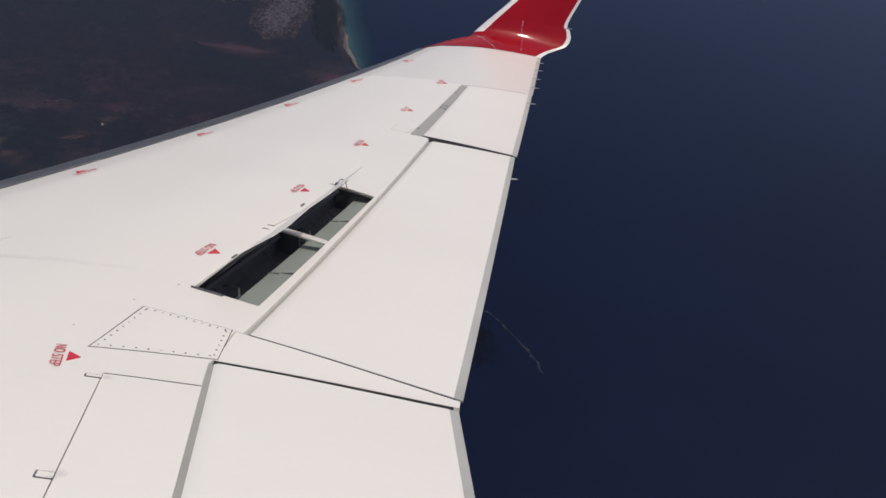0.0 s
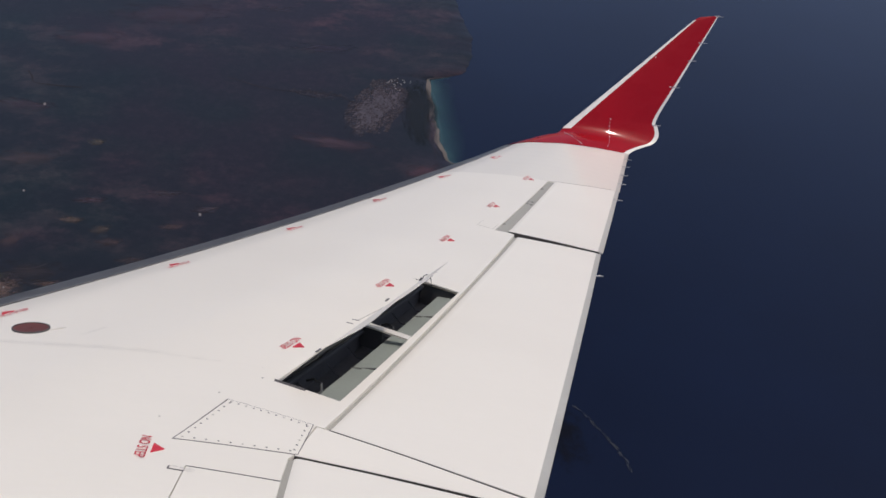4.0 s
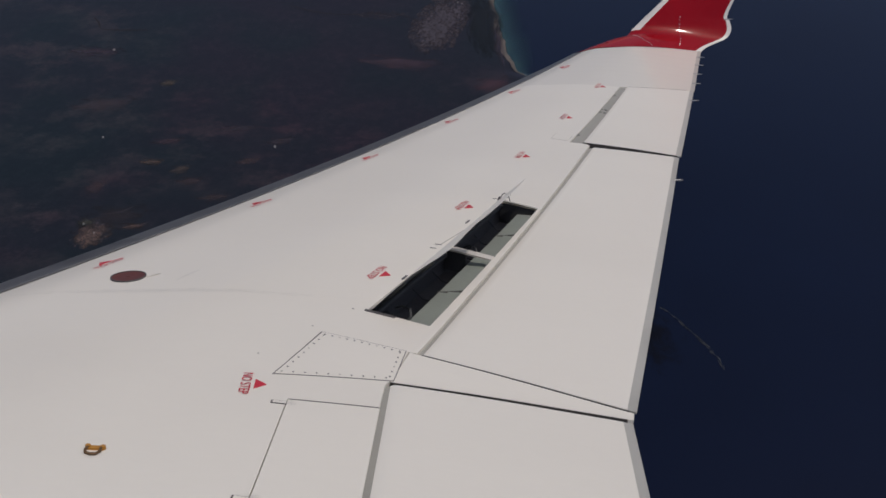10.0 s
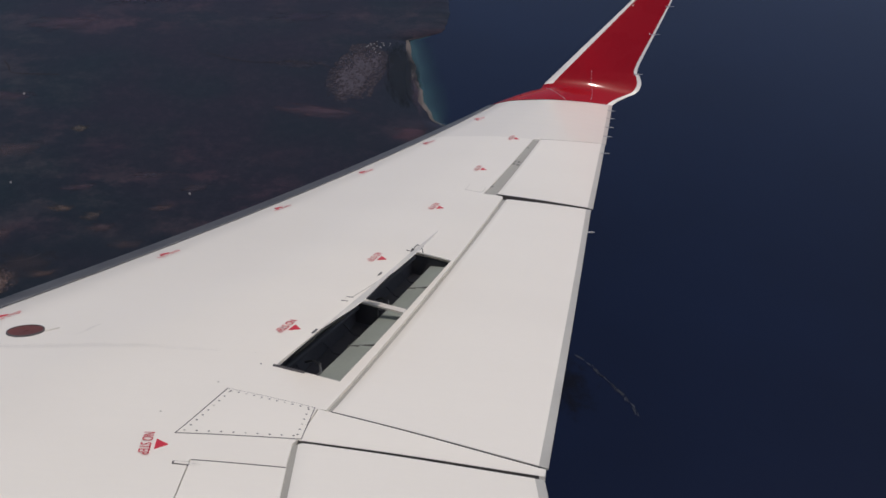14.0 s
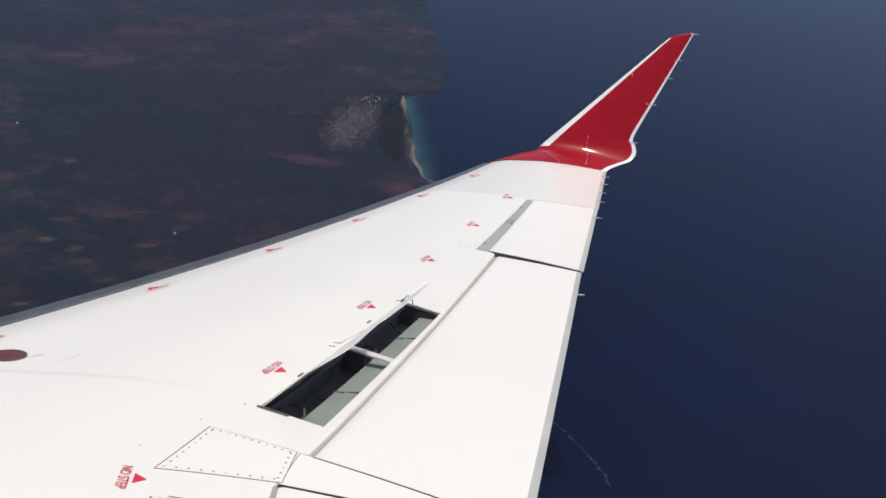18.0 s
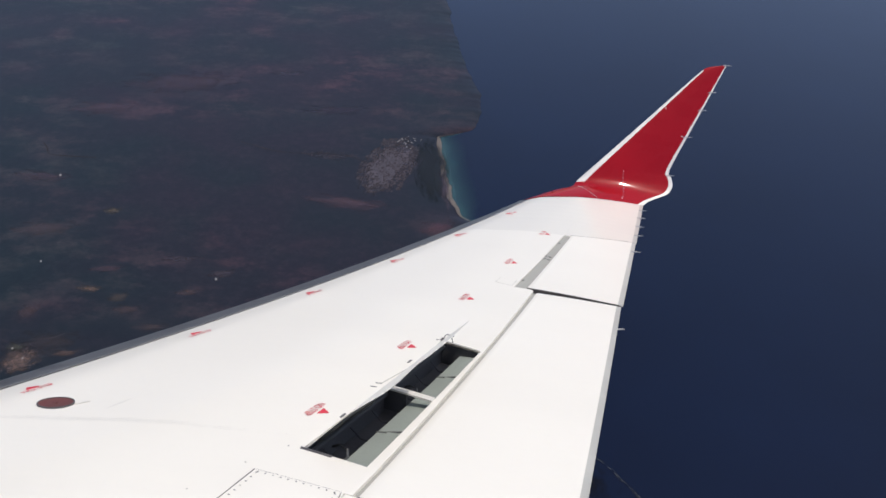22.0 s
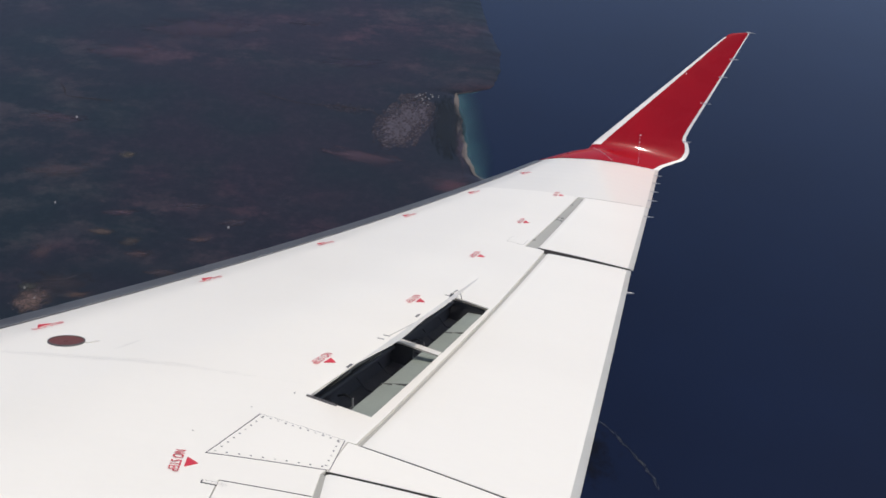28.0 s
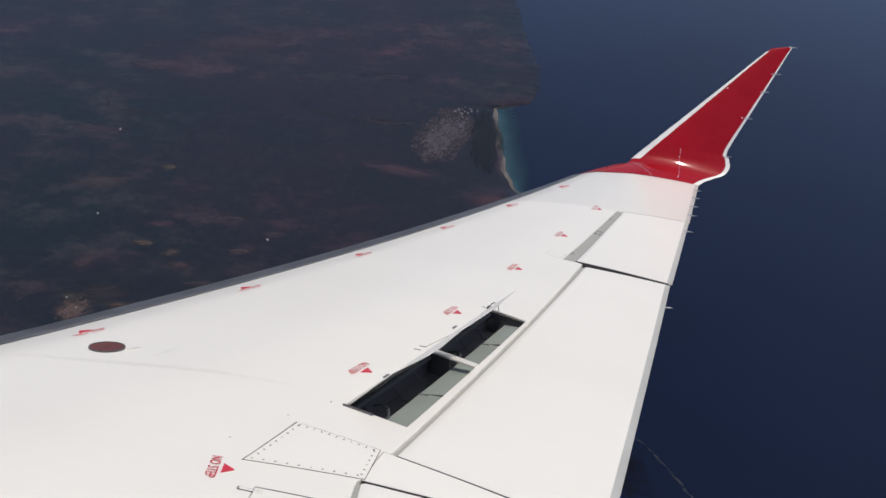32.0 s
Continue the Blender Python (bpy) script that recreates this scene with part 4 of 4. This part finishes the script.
def soft_patch(name, cx, cy, lx, ly, turn, colour, label, z=6.6, cover=.62, spread=0.0):
    """A field whose earth thins out unevenly towards its border."""
    colour = (colour[0] * 1.0, colour[1] * 1.0, colour[2] * .97)
    m = bpy.data.materials.new(name)
    m.use_nodes = True
    n, link = m.node_tree.nodes, m.node_tree.links.new
    b, out = n["Principled BSDF"], n["Material Output"]
    b.inputs["Roughness"].default_value, b.inputs["Specular IOR Level"].default_value = .95, .1
    # Sheen lays the painted haze of the land on these patches too.
    b.inputs["Sheen Weight"].default_value, b.inputs["Sheen Roughness"].default_value = (0.42, 0.38) if z > 1 else (0.3, 0.33)
    b.inputs["Sheen Tint"].default_value = (.68, .74, 1, 1)
    co = n.new("ShaderNodeTexCoord")
    ln = n.new("ShaderNodeVectorMath")
    ln.operation = "LENGTH"
    link(co.outputs["Object"], ln.inputs[0])
    t = n.new("ShaderNodeTexNoise")
    t.inputs["Scale"].default_value, t.inputs["Detail"].default_value, t.inputs["Roughness"].default_value = 2.6, 9, .68
    link(co.outputs["Object"], t.inputs["Vector"])
    s = n.new("ShaderNodeMath")
    s.operation = "MULTIPLY_ADD"
    link(t.outputs["Fac"], s.inputs[0])
    s.inputs[1].default_value = 2.4
    link(ln.outputs["Value"], s.inputs[2])
    r = n.new("ShaderNodeMapRange")
    r.inputs[1].default_value, r.inputs[2].default_value, r.inputs[3].default_value, r.inputs[4].default_value = 1.35 + spread, 1.85 + spread, cover, 0
    link(s.outputs[0], r.inputs[0])
    c = n.new("ShaderNodeValToRGB")
    c.color_ramp.elements[0].position, c.color_ramp.elements[1].position = .3, .72
    c.color_ramp.elements[0].color = (*[v * .6 for v in colour], 1)
    c.color_ramp.elements[1].color = (*[v * 1.35 for v in colour], 1)
    t2 = n.new("ShaderNodeTexNoise")
    t2.inputs["Scale"].default_value, t2.inputs["Detail"].default_value = 9, 6
    link(co.outputs["Object"], t2.inputs["Vector"])
    link(t2.outputs["Fac"], c.inputs[0])
    link(c.outputs[0], b.inputs["Base Color"])
    tr, mx = n.new("ShaderNodeBsdfTransparent"), n.new("ShaderNodeMixShader")
    link(r.outputs[0], mx.inputs[0])
    link(tr.outputs[0], mx.inputs[1])
    link(b.outputs[0], mx.inputs[2])
    link(mx.outputs[0], out.inputs[0])
    bm = bmesh.new()
    bm.faces.new([bm.verts.new((1.1 * math.cos(2 * math.pi * k / 24), 1.1 * math.sin(2 * math.pi * k / 24), 0)) for k in range(24)])
    ob = part(name, bm, m, None, smooth=False)
    ob.matrix_world = pose(cx + SHIFT, cy, z, 0, 0, turn) @ Matrix.Diagonal((lx, ly, 1, 1))
    return tagged(ob, label, name.replace("_", " "), kind="structure")


EARTH = (0.078, 0.051, 0.066)
soft_patch("field", -255, 2155, 165, 42, -12, EARTH, "long bare brown field behind the town")
soft_patch("field", -36, 2055, 72, 48, 10, (0.089, 0.049, 0.064), "reddish bare field by the beach", 6.9)
soft_patch("field", -22, 2230, 20, 150, 6, (0.063, 0.049, 0.064), "brown dune strip behind the beach", 6.3)
soft_patch("field", -960, 2610, 150, 60, 3, (0.072, 0.050, 0.067), "dry brown field", 6.4)
soft_patch("field", -800, 2790, 240, 90, 6, (0.053, 0.041, 0.059), "dry brown field", 6.2)
soft_patch("field", -930, 2005, 120, 44, 4, (0.066, 0.051, 0.060), "long dry brown field")
soft_patch("field", -800, 2088, 34, 22, -6, (0.092, 0.078, 0.062), "small pale straw field", 6.5)
soft_patch("field", -1010, 2235, 120, 36, -10, (0.058, 0.043, 0.058), "dry brown field", 6.3)
soft_patch("field", -750, 1856, 60, 18, 4, (0.066, 0.045, 0.058), "narrow dry field", 6.5)
soft_patch("field", -768, 1782, 44, 17, -8, (0.092, 0.068, 0.058), "bare sandy brown field", 6.6, .75)
soft_patch("field", -700, 1755, 36, 24, 10, (0.074, 0.060, 0.055), "olive brown field", 6.5)
soft_patch("field", -672, 1715, 46, 22, -4, (0.070, 0.050, 0.055), "bare brown field", 6.4)
soft_patch("field", -560, 1780, 42, 16, 6, (0.080, 0.056, 0.058), "bare brown field", 6.5)
soft_patch("field", -868, 1700, 34, 34, 0, (0.072, 0.050, 0.056), "mottled brown field", 6.4)
soft_patch("field", -500, 1850, 52, 22, 10, (0.056, 0.046, 0.058), "dry brown field", 6.4)
soft_patch("field", -610, 1660, 60, 20, 0, (0.060, 0.047, 0.052), "dry brown field", 6.3)
soft_patch("field", -600, 1900, 70, 18, 2, (0.048, 0.042, 0.054), "dull brown field", 6.2)
soft_patch("field", -744, 2785, 130, 75, 4, (0.056, 0.043, 0.060), "broad dry brown plain", 6.3)
soft_patch("field", -494, 2867, 80, 24, 2, (0.052, 0.044, 0.060), "dry brown strip", 6.3)
soft_patch("marsh", -58, 2330, 44, 150, 4, (0.0105, 0.0140, 0.0165), "dark marsh between the town and the beach", 6.25, .8, .45)
soft_patch("field", -330, 2640, 150, 40, 2, (0.041, 0.034, 0.053), "dry brown field", 6.2)

soft_patch("town_ground", -168, 2335, 66, 140, -14, (0.060, 0.052, 0.062), "pale streets and yards of the town", 6.3, .95, .35)
soft_patch("town_ground", -320, 2378, 90, 26, -8, (0.039, 0.035, 0.046), "pale roadside plots", 6.3)
soft_patch("town_ground", -800, 1600, 110, 60, 0, (0.039, 0.034, 0.040), "pale yards of the village", 6.3)

soft_patch("field", -835, 1545, 44, 42, 8, (.100, .070, .062), "bare reddish plot in the village", 6.7, .8, .2)
soft_patch("field", -855, 1585, 30, 18, -10, (.060, .062, .050), "green plot beside the village", 6.75, .7)
soft_patch("field", -754, 1572, 40, 13, 4, (.092, .062, .056), "bare brown plot near the village", 6.6, .75)


def track(name, points, width, label):
    """A pale dirt road: a narrow strip along a smooth line over the land."""
    pts = [Vector((x + SHIFT, y)) for x, y in points]
    line = []
    for i in range(len(pts) - 1):
        p0, p1, p2, p3 = (pts[max(0, min(len(pts) - 1, j))] for j in (i - 1, i, i + 1, i + 2))
        for k in range(8):
            t = k / 8
            line.append(p1 + .5 * ((p2 - p0) * t + (2 * p0 - 5 * p1 + 4 * p2 - p3) * t * t + (3 * p1 - p0 - 3 * p2 + p3) * t ** 3))
    line.append(pts[-1])
    verts, faces = [], []
    for i, q in enumerate(line):
        d = (line[min(i + 1, len(line) - 1)] - line[max(i - 1, 0)]).normalized()
        w = width * (.5 + .35 * noise.noise((q.x * .03, q.y * .03, 8.0)))
        verts += [(q.x - d.y * w, q.y + d.x * w, 7.0), (q.x + d.y * w, q.y - d.x * w, 7.0)]
    faces = [(2 * i, 2 * i + 1, 2 * i + 3, 2 * i + 2) for i in range(len(line) - 1)]
    me = bpy.data.meshes.new(name)
    me.from_pydata(verts, [], faces)
    me.materials.append(DUST)
    return tagged(new(name, me), label, "road", kind="structure")


DUST = shader("dust_road", (.036, .034, .040), .95, 0, .35, .01, .08, spec=.1)
track("road", [(-835, 1610), (-810, 1612), (-790, 1618), (-772, 1632)], 3.0, "pale dirt track near the village")
track("road", [(-1063, 2402), (-1045, 2375), (-1030, 2345), (-990, 2337), (-908, 2333)], 4.0, "pale curved dirt track")
track("road", [(-560, 2440), (-470, 2400), (-400, 2388), (-330, 2392), (-270, 2378), (-225, 2350)], 2.4, "pale road into the town")

# towns: many small pale houses
ROOF = shader("pale_roofs_and_walls", (.098, .089, .096), .9, 0, .3, .02, .3, spec=.1)
nt = ROOF.node_tree
geo, span, tone = nt.nodes.new("ShaderNodeNewGeometry"), nt.nodes.new("ShaderNodeMapRange"), nt.nodes.new("ShaderNodeVectorMath")
span.inputs[3].default_value, span.inputs[4].default_value = .55, 1.35
tone.operation = "SCALE"
tone.inputs[0].default_value = (.050, .044, .052)
nt.links.new(geo.outputs["Random Per Island"], span.inputs[0])
nt.links.new(span.outputs[0], tone.inputs["Scale"])
nt.links.new(tone.outputs[0], nt.nodes["Principled BSDF"].inputs["Base Color"])
BRIGHT = shader("white_house_walls", (.22, .21, .21), .8, 0, .1, .02, .3, spec=.2)


def inside(p, poly):
    hit = False
    for (x0, y0), (x1, y1) in zip(poly, poly[1:] + poly[:1]):
        if (y0 > p[1]) != (y1 > p[1]) and p[0] < (x1 - x0) * (p[1] - y0) / (y1 - y0) + x0:
            hit = not hit
    return hit


def plots(poly, pitch, keep, seed, size):
    """Places of houses on a loose street grid inside a plan outline: x, y, half width, half length, eaves, turn."""
    rnd = random.Random(seed)
    x0, x1 = min(p[0] for p in poly), max(p[0] for p in poly)
    y0, y1 = min(p[1] for p in poly), max(p[1] for p in poly)
    a = rnd.uniform(-.4, .4)
    out = []
    for i in range(int((x1 - x0) / pitch) + 1):
        for j in range(int((y1 - y0) / pitch) + 1):
            x = x0 + i * pitch + rnd.uniform(-.7, .7) * pitch
            y = y0 + j * pitch + rnd.uniform(-.7, .7) * pitch + 10 * noise.noise((x * .02, 1.5, 0))
            if min(abs(noise.noise((x * .05, y * .02, 4.0 + seed))), abs(noise.noise((x * .02, y * .05, 9.0 + seed)))) < .06:
                continue
            if not inside((x, y), poly) or rnd.random() > keep + .9 * noise.noise((x * .018, y * .018, seed)):
                continue
            w, l, h = rnd.uniform(*size) / 2, rnd.uniform(*size) / 2, rnd.uniform(.2, .7)
            out.append((x + SHIFT, y, w, l, h, a + rnd.choice((0, math.pi / 2)) + rnd.uniform(-.15, .15)))
    return out


def town(name, poly, pitch, keep, mat, label, seed, size=(3.0, 6.0)):
    """Many small houses with pitched roofs, joined."""
    verts, faces = [], []
    for x, y, w, l, h, t in plots(poly, pitch, keep, seed, size):
        c, s, k = math.cos(t), math.sin(t), len(verts)
        for px, py, pz in ((-w, -l, 5.5), (w, -l, 5.5), (w, l, 5.5), (-w, l, 5.5), (-w, -l, 6 + h), (w, -l, 6 + h), (w, l, 6 + h), (-w, l, 6 + h), (0, -l, 6.5 + h), (0, l, 6.5 + h)):
            verts.append((x + px * c - py * s, y + px * s + py * c, pz))
        faces += [tuple(k + q for q in f) for f in ((0, 1, 5, 8, 4), (1, 2, 6, 5), (2, 3, 7, 9, 6), (3, 0, 4, 7), (4, 8, 9, 7), (8, 5, 6, 9))]
    me = bpy.data.meshes.new(name)
    me.from_pydata(verts, [], faces)
    me.materials.append(mat)
    return tagged(new(name, me), label, "town", kind="stuff")


def white_house(place, label, group):
    """One white house: walls and a pitched roof with eaves."""
    x, y, w, l, h, t = place
    top = new("house")
    top.matrix_world = pose(x, y, 6.0, 0, 0, math.degrees(t))
    tagged(top, label, "house", group)
    e = h + .6
    bm = bmesh.new()
    b = [bm.verts.new(p) for p in ((-w, -l, -.5), (w, -l, -.5), (w, l, -.5), (-w, l, -.5))]
    u = [bm.verts.new(p) for p in ((-w, -l, e), (w, -l, e), (w, l, e), (-w, l, e))]
    r = [bm.verts.new(p) for p in ((0, -l, e + .9), (0, l, e + .9))]
    for f in ((b[0], b[1], u[1], r[0], u[0]), (b[1], b[2], u[2], u[1]), (b[2], b[3], u[3], r[1], u[2]), (b[3], b[0], u[0], u[3])):
        bm.faces.new(f)
    part("wall", bm, BRIGHT, top, smooth=False)
    bm = bmesh.new()
    for d in (0, .15):
        q = [bm.verts.new(p) for p in ((-w - .25, -l - .2, e - .2 + d), (0, -l - .2, e + .95 + d), (w + .25, -l - .2, e - .2 + d), (-w - .25, l + .2, e - .2 + d), (0, l + .2, e + .95 + d), (w + .25, l + .2, e - .2 + d))]
        bm.faces.new((q[0], q[1], q[4], q[3]))
        bm.faces.new((q[1], q[2], q[5], q[4]))
    part("roof", bm, BRIGHT, top, smooth=False)


TOWN = [(-236, 2370), (-200, 2440), (-187, 2480), (-130, 2500), (-92, 2440), (-97, 2352), (-136, 2216), (-205, 2206), (-250, 2274)]
town("town_houses", TOWN, 4.4, .62, ROOF, "dense small pale houses of a seaside town", 11, (2.4, 6.0))
town("outlying_houses", [(-395, 2385), (-395, 2415), (-250, 2395), (-240, 2345), (-300, 2350)], 5, .35, ROOF, "scattered pale houses along a road", 12, (2.0, 4.5))
for place in plots([(-150, 2440), (-150, 2500), (-70, 2490), (-80, 2420)], 8, .22, 13, (2, 4.5)):
    white_house(place, "bright white house at the edge of the town", "white houses at the edge of town")
town("village_houses", [(-875, 1520), (-872, 1570), (-840, 1590), (-806, 1578), (-800, 1530), (-840, 1505)], 4.5, .42, ROOF, "pale houses of an inland village", 14, (1.8, 4.0))
for x, y, w, l in ((-899, 1874, 1.6, 2.6), (-970, 2241, 2.2, 3.2), (-510, 1828, 2.0, 3.0), (-859, 1580, 1.5, 2.2), (-830, 1552, 1.3, 2.0)):
    white_house((x + SHIFT, y, w, l, .9, .3), "lone white farm building among dark fields", "scattered farm buildings")

# a dark reef in the near sea, with broken surf along its edge
def reef_edge(y):
    return float(np.interp(y, (1100, 1165, 1190, 1215, 1250, 1313, 1345, 1362), (366, 370, 384, 378, 358, 322, 290, 230))) + 9 * noise.noise((y * .011, 3.1, 0)) + 3 * noise.noise((y * .06, 5.2, 0))


soft_patch("reef", 225, 1262, 85, 95, 20, (.0075, .0075, .0080), "dark reef under shallow water", .5, .5)
rnd = random.Random(5)
bm = bmesh.new()
for k in range(56):
    y = 1192 + 150 * rnd.random()
    c = reef_edge(y) + rnd.uniform(-2, 3)
    ln, w = rnd.uniform(2, 7), rnd.uniform(.3, 1.0)
    slope = (reef_edge(y + 4) - reef_edge(y - 4)) / 8
    ring = []
    for i in range(10):
        a = 2 * math.pi * i / 10
        px, py = w * math.cos(a) * rnd.uniform(.6, 1.3), ln * math.sin(a) * rnd.uniform(.7, 1.2)
        ring.append(bm.verts.new((c + px + slope * py, y + py, .8)))
    bm.faces.new(ring)
surf = part("surf", bm, FOAM, None, smooth=False)
tagged(surf, "broken white surf along a dark reef", "surf", kind="stuff")
